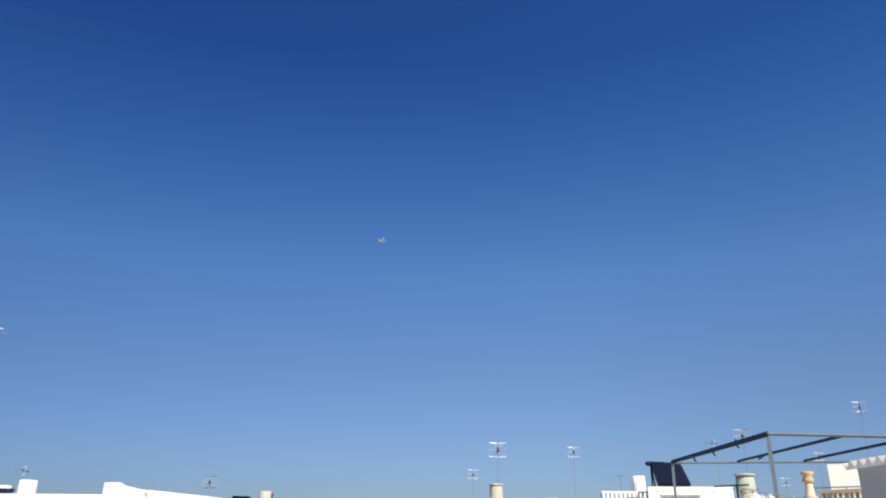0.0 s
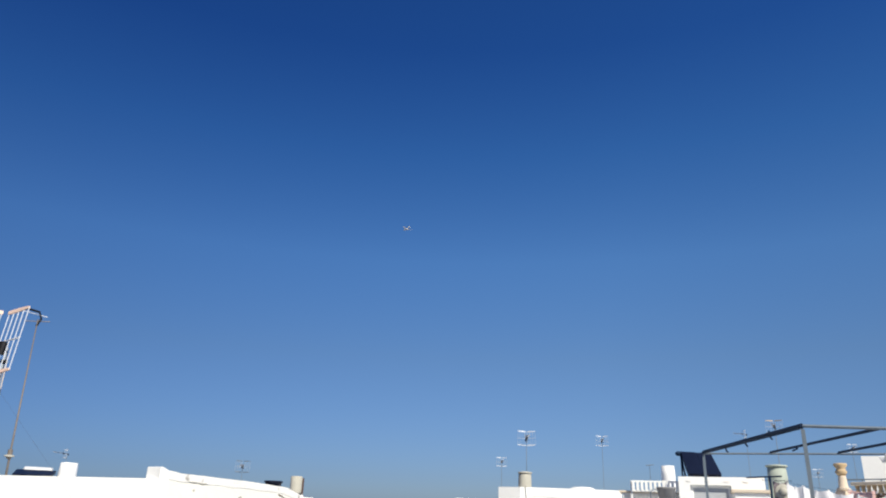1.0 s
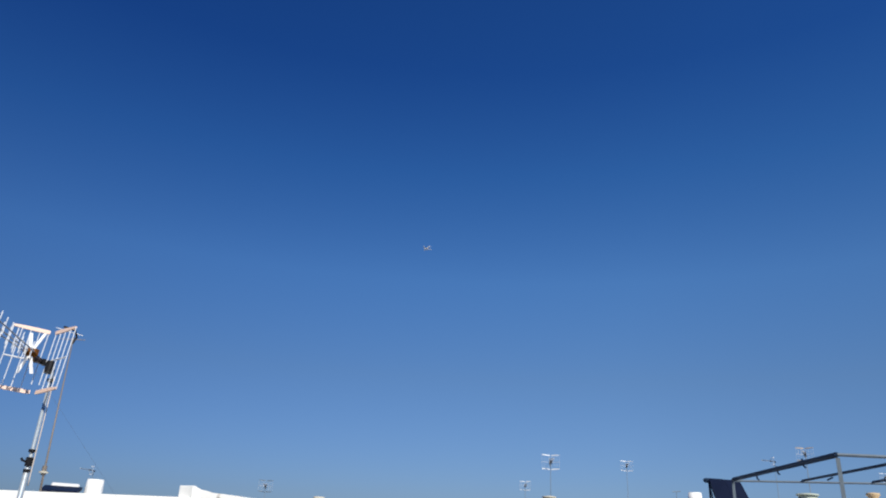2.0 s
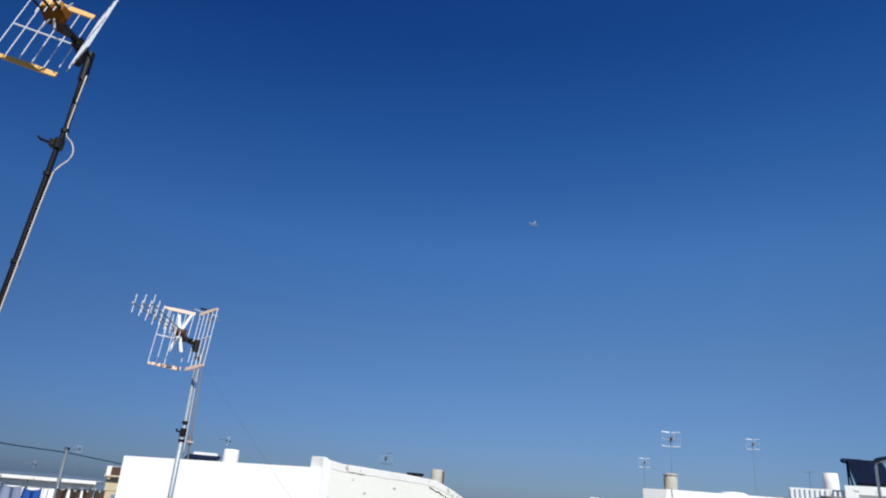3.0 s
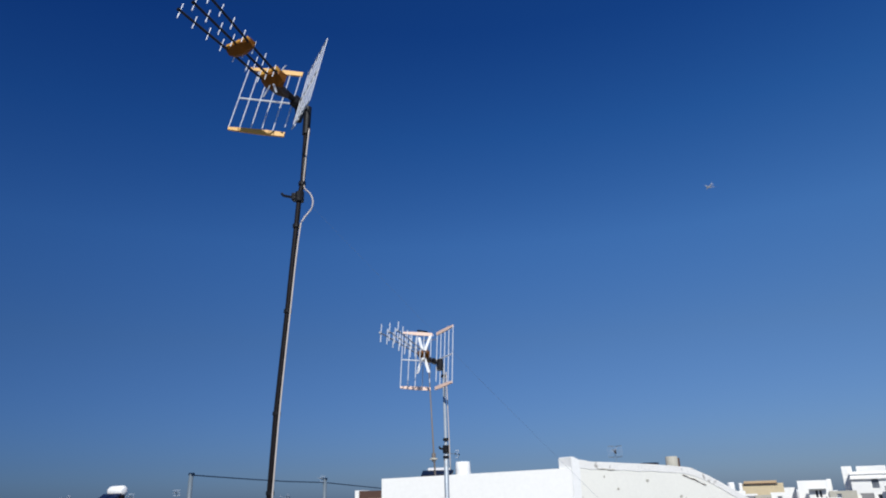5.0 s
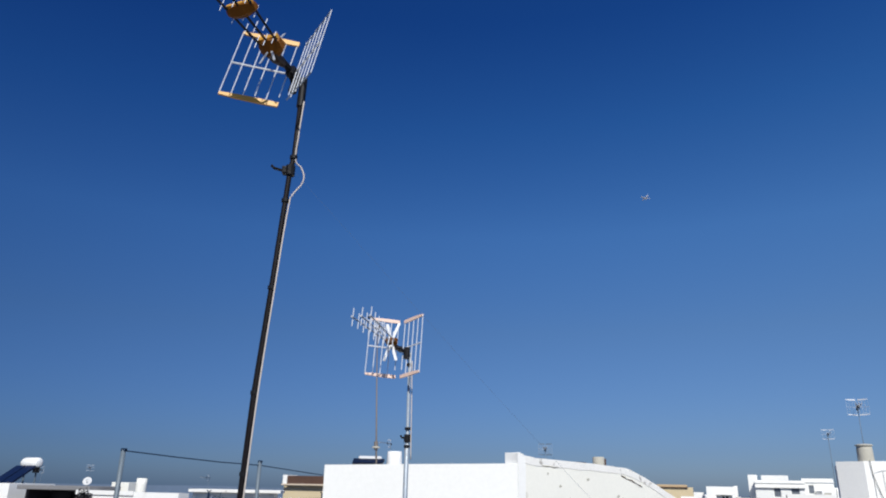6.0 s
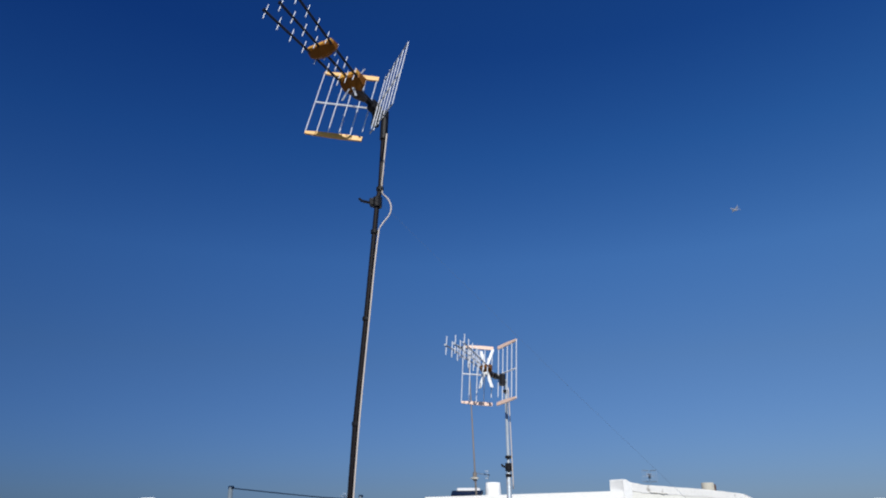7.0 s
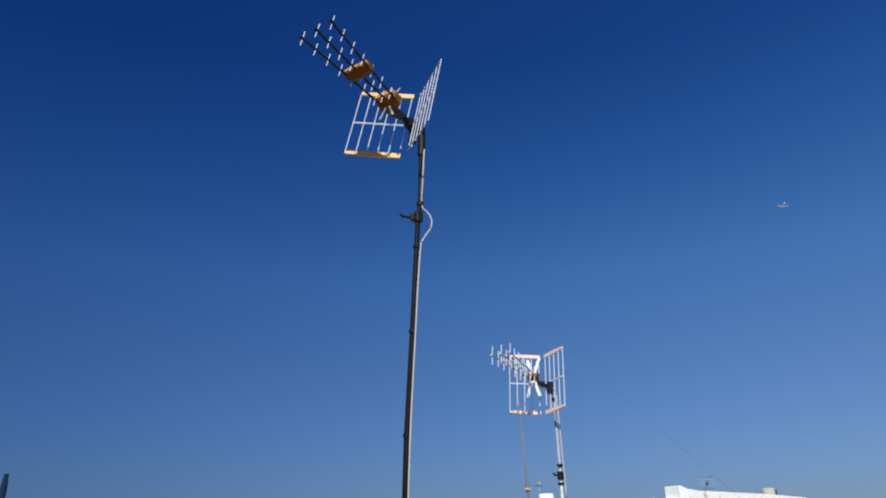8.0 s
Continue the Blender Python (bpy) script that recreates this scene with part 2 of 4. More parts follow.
# ---- setting ----
DECK_R, DECK_L = 0.5, 0.1
tagged(part("ground", boxed((-2500, -2500, -9.2), (2500, 2500, -9)), GROUND), "dry pale ground of the town far below", "ground", kind="structure")
bm = bmesh.new()
rim = []
for k in range(181):
    a = radians(2 * k)
    x, y = 430 * math.sin(a), 430 * math.cos(a)
    rim.append((bm.verts.new((x, y, -9)), bm.verts.new((x, y, 0.6 + 1.2 * noise.noise(Vector((x * 0.02, y * 0.02, 3)))))))
for a, b in zip(rim, rim[1:]):
    bm.faces.new((a[0], b[0], b[1], a[1]))
# the haze of the far land is mixed into this base colour
HAZE = material("hazy_distance", (0.10, 0.145, 0.22), 1.0, spread=0.12, coarse=0.03, fine=0.3, bump=0)
tagged(part("backdrop", bm, HAZE), "low blue-grey hazy land at the horizon", "backdrop", kind="structure")
tagged(part("terrace_floor", boxed((-7, -4, -0.25), (4.5, 7.2, 0)), TILE), "plain weathered grey roof terrace floor", "floor", kind="structure")
tagged(part("terrace_parapet", boxed((-7, 7.2, -9), (4.5, 7.4, 0.55), 0.01), WHITE), "low white plastered terrace parapet", "parapet", kind="structure")
tagged(part("building_base", boxed((-7, -4, -9), (4.5, 7.2, -0.26)), WHITE), "white plastered house body below the terrace", "wall", kind="structure")
tagged(part("neighbour_deck_east", sloped(prism(bmesh.new(), [(4.7, 1.0), (19, -1.5), (21, 13), (8, 20)], -9, DECK_R)), WHITE), "white painted flat roof of the neighbouring houses", "roof", kind="structure")
tagged(part("neighbour_deck_west", sloped(prism(bmesh.new(), [(-16, 7.6), (4.5, 7.6), (5.5, 17), (3.2, 24.5), (-16, 24.5)], -9, DECK_L)), FELT), "dark felted flat roof of the neighbouring houses", "roof", kind="structure")


# ---- antennas ----
def antenna(m, label, w, h, half, gap, length, spread, b1, b2, bar_mat, stays=6, arm=(0, -0.08, 0), blade=0.017, bold=0.8, plate=0.021, barred=(1, -1), element=0.042, boom_mat=None, blade_long=0.34, group="television antennas", rod=0.0042, brackets=2, slim=0.0075):
    """UHF antenna in its own frame: y ahead along the booms, z along the elements; the reflector's fold stands at the origin."""
    top = thing("tv_antenna", m, label, "antenna", group)
    ha = radians(half)
    rod_mat = FARROD if group == "distant antennas" else ALU
    for s in (1, -1):
        d = Vector((math.sin(ha) * s, math.cos(ha), 0))
        panel = part("reflector_panel", tubed([d * gap, d * (gap + w)], 0.0055, 6), rod_mat, top)
        for e in ((1, -1) if s in barred else ()):
            bm = bmesh.new()
            across = Vector((d.y, -d.x, 0)) * 0.006
            cuts = [(gap, plate), (gap + w * 0.35, plate * 1.1), (gap + w * 0.7, plate * 0.95), (gap + w, plate * 0.6)]
            rings = [[bm.verts.new(d * a + sx * across + Vector((0, 0, e * h / 2 + sz * r))) for sx, sz in ((-1, -1), (1, -1), (1, 1), (-1, 1))] for a, r in cuts]
            for a, b in zip(rings, rings[1:]):
                for q in range(4):
                    bm.faces.new((a[q], a[(q + 1) % 4], b[(q + 1) % 4], b[q]))
            bm.faces.new(rings[0])
            bm.faces.new(rings[-1][::-1])
            part("plastic_bar", bm, bar_mat, panel, "orange plastic end bar")
        if s not in barred:
            for e in (1, -1):
                part("edge_rod", tubed([d * gap + Vector((0, 0, e * h * 0.44)), d * (gap + w) + Vector((0, 0, e * h * 0.5))], 0.004, 6), GALV, panel)
        for k in range(stays):
            f = (k + 0.15) / (stays - 0.85)
            at = d * (gap + w * f)
            low = -h / 2 if k else -h * 0.38
            part("rod", tubed([at + Vector((0, 0, low)), at + Vector((0, 0, h / 2))], rod if rod_mat is ALU else 0.0028, 6), rod_mat, panel)
    arm = Vector(arm)
    lean = 1.0 if bold > 1 else 0.68
    bm = tubed([arm, (0, 0.02, 0), (0, b1, 0)], [0.016 * lean, 0.022 * lean, 0.016 * lean], 8)
    box(bm, (-0.025 * lean, -0.03 * lean, -0.03 * lean), (0.025 * lean, 0.05 * lean, 0.03 * lean), 0.005)
    part("hub", bm, BLACK, top, "black plastic mounting hub")
    part("clamp", tubed([arm + Vector((0, -0.01, -0.045)), arm + Vector((0, -0.01, 0.045))], 0.026, 10), BLACK, top, "black mast clamp")
    for at, size in ((b1, bold * 1.12), (b2, bold * 0.74))[:brackets]:
        # a boat-shaped bracket: flat sunlit deck, upright front lip, hull drawn back underneath
        bm = bmesh.new()
        n = 9
        rows = []
        for k in range(n):
            u = -1 + 2 * k / (n - 1)
            x, deep = u * spread * (0.62 if at == b1 else 0.80), 0.044 * size * (1 - 0.45 * u * u)
            keel = -0.044 * size * (1 - 0.6 * u * u)
            notch = 0.010 * size if k in (1, 4, 7) else 0.0
            rows.append([bm.verts.new((x, at - deep, keel * 0.7)), bm.verts.new((x, at - deep * 0.35, keel)), bm.verts.new((x, at + deep, -0.004 * size)),
                         bm.verts.new((x, at + deep, 0.026 * size - notch)), bm.verts.new((x, at - deep, 0.030 * size))])
        for a, b in zip(rows, rows[1:]):
            for j in range(5):
                bm.faces.new((a[j], a[(j + 1) % 5], b[(j + 1) % 5], b[j]))
        bm.faces.new(rows[0])
        bm.faces.new(rows[-1][::-1])
        # hull colour holds the underside's shade
        hull = part("boom_bracket", bm, BOOM if rod_mat is FARROD else AMBER, top, "dull plastic boom bracket" if rod_mat is FARROD else "plastic boom bracket in shade-dark amber")
        if bold > 1:
            # lighter orange strips paint the sunlight on the front rim
            for u0, u1 in ((-0.92, -0.34), (-0.26, 0.26), (0.34, 0.92)):
                wide = spread * (0.62 if at == b1 else 0.80)
                y0 = at + 0.044 * size * (1 - 0.45 * max(abs(u0), abs(u1)) ** 2) - 0.006
                part("lip", boxed((u0 * wide, y0, 0.010 * size), (u1 * wide, at + 0.046 * size, 0.033 * size), 0.003), ORANGE, hull, "orange front lip coloured as the sunlit rim")
    if rod_mat is ALU:
        part("dipole_box", tubed([(0, b1 - 0.13, -0.014), (0, b1 - 0.07, -0.024), (0, b1 - 0.02, -0.020)], [0.018, 0.032 * bold, 0.040 * bold], 8), UMBER, top, "dark brown plastic dipole box")
    for sx in (-1, 1):
        for sz in (-1, 1):
            a = Vector((0.01 * sx, b1, 0.028 * sz))
            b = Vector((0.052 * sx, b1 - 0.01, h * blade_long * sz))
            o = Vector((blade, 0, 0))
            part("dipole_blade", sheet(bmesh.new(), a - o, a + o, b + o, b - o, 0.004), BOOM if rod_mat is FARROD else FARROD if bold > 1 else BLADE, top, "dark dipole blade" if rod_mat is FARROD else "dull grey dipole blade" if bold > 1 else "white flat dipole blade")
    count = max(4, round((length - b1) / 0.085))
    for s in (-1, 0, 1):
        x = spread * s
        boom = part("boom", tubed([(x * 0.47, b1 - 0.02, 0), (x * 0.68, b2, 0), (x, length, 0)], slim, 6), boom_mat or BOOM, top)
        for k in range(count):
            y = b1 + 0.06 + (length - b1 - 0.07) * k / (count - 1)
            xx = x * (0.47 + 0.21 * (y - b1) / (b2 - b1) if y < b2 else 0.68 + 0.32 * (y - b2) / (length - b2))
            size = element if k < count - 1 else element * 1.15
            part("director", tubed([(xx, y, -size), (xx, y, size)], 0.0027 if blade < 0.01 else 0.0038, 5), rod_mat, boom)
        part("end_cap", boxed((x - 0.008, length - 0.006, -0.008), (x + 0.008, length + 0.008, 0.008), 0.002), BLACK if bold > 1 else FARROD, boom, "small plastic end cap")
    return top


antenna(pose(-1.762, 3.664, 4.030, 13.0, -2.6, -205.6), "orange and aluminium UHF antenna on a rusty mast",
        0.35, 0.493, 58.8, 0.03, 0.866, 0.117, 0.232, 0.511, ORANGE, 6, (0.0, -0.02, -0.06), 0.007, 1.1, 0.016, (1,), 0.047, None, 0.22, rod=0.0032)
antenna(pose(-1.162, 5.724, 2.768, 7.6, 0.5, -199.5), "faded orange UHF antenna with bright white dipole on a galvanised mast",
        0.248, 0.469, 58.2, 0.025, 0.779, 0.073, 0.204, 0.45, FADED, 5, (-0.075, 0.055, -0.05), 0.012, 0.82, 0.013, (1, -1), 0.062, PALEBOOM, 0.33, rod=0.0038, brackets=1, slim=0.005)


def rounded(pts, steps=5):
    """The points joined by a smooth curve."""
    out = []
    for k in range(len(pts) - 1):
        p0, p1, p2, p3 = pts[max(k - 1, 0)], pts[k], pts[k + 1], pts[min(k + 2, len(pts) - 1)]
        reach = (p2 - p1).length
        t1 = (p2 - p0).normalized() * reach
        t2 = (p3 - p1).normalized() * reach
        for j in range(steps):
            f = j / steps
            out.append(p1 * (2 * f ** 3 - 3 * f * f + 1) + t1 * (f ** 3 - 2 * f * f + f) + p2 * (3 * f * f - 2 * f ** 3) + t2 * (f ** 3 - f * f))
    return out + [pts[-1]]


def mast(name, label, points, radius, mat, bands, cable=None, mastclamp=()):
    base = Vector(points[0])
    top = thing(name, pose(*base), label, "mast", "antenna masts")
    pts = [Vector(p) - base for p in points]
    part("pole", tubed(pts, radius, 12), mat, top, smooth=True)
    part("foot_plate", boxed((-0.09, -0.09, 0), (0.09, 0.09, 0.012), 0.003), mat, top)

    def at(z):
        for a, b in zip(pts, pts[1:]):
            if a.z <= z <= b.z:
                return a.lerp(b, (z - a.z) / (b.z - a.z))
        return pts[-1]
    for z in bands:
        p = at(z)
        r = (radius if not isinstance(radius, (list, tuple)) else radius[0]) * 1.25
        part("band", tubed([p - Vector((0, 0, 0.010)), p + Vector((0, 0, 0.010))], r, 12), BLACK, top, "black tape band")
    if len(bands) > 4:
        part("sleeve", tubed([at(pts[-1].z - 0.17), pts[-1] + Vector((0, 0, 0.02))], 0.024, 12), BLACK, top, "black plastic top sleeve")
    if cable:
        part("cable", tubed(rounded([Vector(c) - base for c in cable]), 0.0043, 6), CABLE, top, "pale coaxial cable", True)
    for z, side in mastclamp:
        p = at(z)
        bm = tubed([p - Vector((0, 0, 0.03)), p + Vector((0, 0, 0.03))], 0.027, 10)
        box(bm, p + Vector((min(side * 0.02, side * 0.045), -0.022, -0.022)), p + Vector((max(side * 0.02, side * 0.045), 0.022, 0.022)), 0.005)
        tube(bm, [p + Vector((side * 0.04, 0, 0.0)), p + Vector((side * 0.09, -0.02, 0.006)), p + Vector((side * 0.105, -0.02, 0.022))], 0.008, 6)
        part("bracket", bm, BLACK, top, "dark empty antenna bracket")
    return top


mast("antenna_mast", "tall rusty brown antenna mast with taped cable", [(-1.86, 3.66, 0), (-1.797, 3.66, 2.13), (-1.764, 3.66, 2.70), (-1.729, 3.66, 3.37), (-1.712, 3.66, 3.50), (-1.700, 3.66, 3.98)],
     [0.0175, 0.0175, 0.016, 0.015, 0.015, 0.017], MAST, (1.58, 1.74, 2.14, 2.70, 3.21, 3.48),
     [(-1.803, 3.636, 1.2), (-1.776, 3.638, 2.08), (-1.743, 3.643, 2.70), (-1.712, 3.66, 3.22), (-1.688, 3.665, 3.27), (-1.655, 3.67, 3.32), (-1.648, 3.67, 3.37), (-1.668, 3.67, 3.42), (-1.700, 3.655, 3.455), (-1.694, 3.640, 3.60), (-1.682, 3.645, 3.84)],
     [(3.395, -1)])
mast("antenna_mast", "galvanised two-piece antenna mast on the terrace", [(-1.085, 5.70, 0), (-1.083, 5.70, 2.02), (-1.081, 5.70, 2.025), (-1.085, 5.70, 2.74)],
     [0.019, 0.019, 0.0125, 0.0115], GALV, (2.0, 2.135, 2.64), [(-1.050, 5.685, 1.9), (-1.054, 5.685, 2.15), (-1.058, 5.685, 2.4), (-1.064, 5.69, 2.67)],
     [(2.06, -0.5)])
rodmast = mast("antenna_mast", "thin weathered antenna pole on the white house", [(-1.70, 10.78, 1.412), (-1.735, 10.8, 2.11), (-1.82, 10.95, 3.90)],
               [0.017, 0.012, 0.007], OLDPOLE, (), None, ())
part("coupling", tubed([(-0.035, 0.02, 0.58), (-0.037, 0.02, 0.70)], 0.03, 10), OLDPOLE, rodmast, "rusty pole coupling")
part("guy_ring", lathe(bmesh.new(), [(0.02, 0.60), (0.06, 0.61), (0.06, 0.625), (0.02, 0.635)], 12, (-0.037, 0.02, 0)), BEIGE, rodmast)
guy = thing("guy_wire", pose(1.30, 2.70, 0), "thin grey guy wire from the tall mast to the terrace", "wire")
part("wire", tubed([(0, 0, 0.02), (-1.0, 0.32, 1.11), (-2.0, 0.634, 2.23), (-3.03, 0.96, 3.42)], 0.00045, 5), WIRE, guy)
part("eye_bolt", lathe(bmesh.new(), [(0.03, 0), (0.03, 0.008), (0.010, 0.010), (0.010, 0.030)], 10), GALV, guy)

small = thing("small_antenna", pose(-1.82, 10.95, 3.86, 0, 0, 20), "small dark antenna at the tip of a thin pole", "antenna")
part("boom", tubed([(-0.16, 0, 0.16), (0.0, 0, 0.14), (0.04, 0, 0.05), (0.0, 0, -0.06)], 0.016, 8), BLACK, small)
part("element", tubed([(-0.16, 0, -0.02), (0.16, 0, 0.03)], 0.006, 6), OLDPOLE, small)
part("element", tubed([(-0.25, 0.02, 0.13), (0.12, 0.02, 0.09)], 0.006, 6), ALU, small)


def far_antenna(x, y, z, foot, heading, scale=0.75, faded=True, bars=None):
    """A distant antenna with its own mast down to the roof."""
    m = pose(x, y, z, 4, 0, -heading) @ Matrix.Diagonal((scale, scale, scale, 1))
    a = antenna(m, "distant UHF antenna with faded grid reflector" if faded else "distant UHF antenna with dark grid reflector", 0.27, 0.42, 64, 0.03, 0.7, 0.073, 0.204, 0.45, bars or (PALEBAR if faded else PALESTEEL), 4, (0, -0.05, -0.03), 0.010, 0.9, 0.014, (1, -1), 0.04, None, 0.22, "distant antennas", brackets=1)
    mast("antenna_mast", "thin grey antenna mast on a distant roof", [(x, y, foot), (x, y, z)], [0.008, 0.006], PALESTEEL, (z - foot - 0.1,), None, ())
    return a


# ---- white stair house with the sloping side wall ----
house = thing("stair_house", pose(-1.0, 9.0, DECK_L), "bright white plastered stair house with sloping side parapet", "house")
B0 = Vector((1.0, -9.0, -DECK_L))


def shifted(bm, off):
    bmesh.ops.translate(bm, verts=bm.verts, vec=off)
    return bm


bm = prism(bmesh.new(), [(-2.255, 9.313), (0.113, 8.543), (0.17, 8.73), (-2.195, 9.50)], DECK_L, 1.764)
for v in bm.verts:
    if v.co.x > 0 and v.co.z > 1:
        v.co.z = 1.80
part("front_wall", shifted(bm, B0), WHITE, house)
part("left_wall", shifted(prism(bmesh.new(), [(-2.252, 9.315), (-2.194, 9.502), (-0.9, 13.9), (-1.09, 13.95)], DECK_L, 1.60), B0), WHITE, house)
# side wall: profile along its run, thickness inwards
run = Vector((0.782, 0.622, 0)).normalized()
inward = Vector((-0.622, 0.782, 0)).normalized() * 0.2
PROFILE = [(0.0, 1.925), (0.10, 1.925), (0.22, 1.886), (0.30, 1.872), (0.65, 1.864), (1.2, 1.85), (1.7, 1.829), (2.0, 1.813), (2.13, 1.797), (2.45, 1.70), (3.05, 1.478), (3.6, 1.26), (5.0, 0.70)]
start = Vector((0.113, 8.543, 0))
bm = bmesh.new()
front = [bm.verts.new(start + run * s + Vector((0, 0, z - 0.06))) for s, z in PROFILE] + [bm.verts.new(start + run * 5.0 + Vector((0, 0, DECK_L))), bm.verts.new(start + Vector((0, 0, DECK_L)))]
back = [bm.verts.new(v.co + inward) for v in front]
bm.faces.new(front)
bm.faces.new(back[::-1])
for k in range(len(front)):
    j = (k + 1) % len(front)
    bm.faces.new((front[k], front[j], back[j], back[k]))
part("side_wall", shifted(bm, B0), CREAM, house, "cream limewashed side wall with flaked patches")
# coping laid along the sloping top, uneven
bm = bmesh.new()
outw = -inward.normalized()
ring = []
fine_profile = []
COPELINE = [(0.122, 1.892)] + PROFILE[2:]
for (s0, z0), (s1, z1) in zip(COPELINE, COPELINE[1:]):
    for k in range(6):
        fine_profile.append((s0 + (s1 - s0) * k / 6, z0 + (z1 - z0) * k / 6))
for s, z in fine_profile:
    j = 0.004 * noise.noise(Vector((s * 6, 1.3, 0)))
    o = start + run * s
    deep = 0.088 + 0.010 * noise.noise(Vector((s * 4, 7.7, 0)))
    ring.append([bm.verts.new(o + outw * (0.005 + j * 0.5) + Vector((0, 0, z - deep))), bm.verts.new(o + outw * (0.005 + j * 0.5) + Vector((0, 0, z - 0.012 + j))),
                 bm.verts.new(o + outw * 0.004 + Vector((0, 0, z + j))), bm.verts.new(o + inward * 1.1 + Vector((0, 0, z + j))), bm.verts.new(o + inward * 1.1 + Vector((0, 0, z - deep)))])
for a, b in zip(ring, ring[1:]):
    for j in range(5):
        bm.faces.new((a[j], a[(j + 1) % 5], b[(j + 1) % 5], b[j]))
bm.faces.new(ring[0])
bm.faces.new(ring[-1][::-1])
part("coping", shifted(bm, B0), COPE, house, "worn and stained plaster coping")
bm = bmesh.new()
END = [(-0.003, DECK_L), (-0.003, 1.918), (0.004, 1.925), (0.035, 1.924), (0.075, 1.908), (0.12, 1.893), (0.13, 1.80), (0.12, 1.5), (0.125, DECK_L)]
outer = [bm.verts.new(start + run * q + outw * 0.0045 + Vector((0, 0, z))) for q, z in END]
inner = [bm.verts.new(v.co - outw * 0.0045 + inward * 1.05) for v in outer]
bm.faces.new(outer)
bm.faces.new(inner[::-1])
for k in range(len(outer)):
    j = (k + 1) % len(outer)
    bm.faces.new((outer[k], outer[j], inner[j], inner[k]))
part("corner_block", shifted(bm, B0), WHITE, house)
part("roof", shifted(prism(bmesh.new(), [(-2.15, 9.5), (0.1, 8.78), (2.1, 10.35), (2.85, 13.9), (-0.9, 13.9)], 1.25, 1.45), B0), COPE, house)
# stains and the thin shadow line below the coping, drawn as coloured tubes
for run0, run1 in (((0.40, 1.792), (0.70, 1.778)), ((1.93, 1.712), (2.36, 1.585))):
    pts = []
    for k in range(9):
        f = k / 8
        pts.append(start + run * (run0[0] + (run1[0] - run0[0]) * f) + outw * 0.006 + Vector((0, 0, run0[1] + (run1[1] - run0[1]) * f + 0.012 * noise.noise(Vector((f * 5, run0[0] * 3, 2))))))
    part("drip_edge", shifted(tubed(pts, [0.002 + 0.005 * abs(math.sin(2.3 * k + run0[0])) for k in range(9)], 5), B0), BROWN if run0[0] > 1.9 else BEIGE, house, "dark broken line of stain and shadow under the coping")
random.seed(4)
FLAKES = [(0.51, 1.70), (1.25, 1.65), (0.17, 1.355), (0.26, 1.33), (0.34, 1.35), (0.42, 1.325), (0.90, 1.42), (1.85, 1.45)]
for k in range(10):
    s, z = random.uniform(0.1, 2.0), random.uniform(1.05, 1.62)
    if k < 8:
        s, z = FLAKES[k]
    c = start + run * s + outw * 0.003 + Vector((0, 0, z))
    r = random.uniform(0.030, 0.048) if 2 <= k <= 5 else random.uniform(0.012, 0.028)
    bm = bmesh.new()
    vs = [bm.verts.new(c + run * r * math.cos(a) * random.uniform(0.6, 1.3) + Vector((0, 0, r * 0.7 * math.sin(a) * random.uniform(0.6, 1.3)))) for a in (2 * math.pi * j / 9 for j in range(9))]
    f = bm.faces.new(vs)
    ex = bmesh.ops.extrude_face_region(bm, geom=[f])
    bmesh.ops.translate(bm, verts=[v for v in ex["geom"] if isinstance(v, bmesh.types.BMVert)], vec=outw * -0.006)
    part("flaked_patch", shifted(bm, B0), BEIGE, house, "bare patch where the limewash flaked")

# roof blocks just behind the stair house
def behind(x, y, w, d, ztop, label):
    t = thing("roof_block", pose(x, y, DECK_L), label, "roof block")
    part("body", boxed((0, 0, 0), (w, d, ztop - DECK_L), 0.012), WHITE, t)
    part("coping", boxed((-0.02, -0.02, ztop - DECK_L), (w + 0.02, d + 0.02, ztop - DECK_L + 0.03), 0.008), COPE, t)


behind(-3.6, 20.3, 2.3, 1.9, 1.70, "plain white roof block carrying a solar collector")
behind(2.85, 20.5, 1.45, 1.6, 1.62, "plain white roof block carrying a vent")
col = thing("solar_collector", pose(-2.85, 20.9, 1.72, 0, 0, 2), "low dark solar collector with pale tank behind it", "solar collector")
part("absorber", sheet(bmesh.new(), (-0.33, -0.3, 0.12), (0.50, -0.3, 0.12), (0.54, 0.7, 0.27), (-0.37, 0.7, 0.27), 0.07), PANEL, col)
for sx in (-0.28, 0.45):
    part("leg", tubed([(sx, -0.15, 0), (sx, -0.15, 0.15)], 0.02, 6), PALESTEEL, col)
    part("leg", tubed([(sx, 0.6, 0), (sx, 0.6, 0.26)], 0.02, 6), PALESTEEL, col)
part("tank", tubed([(-0.24, 0.85, 0.34), (-0.21, 0.85, 0.34), (0.42, 0.85, 0.34), (0.45, 0.85, 0.34)], [0.05, 0.08, 0.08, 0.05], 12), DISH, col, "pale grey tank")
part("tank_foot", boxed((-0.2, 0.8, 0), (0.4, 0.9, 0.27), 0.01), PALESTEEL, col)


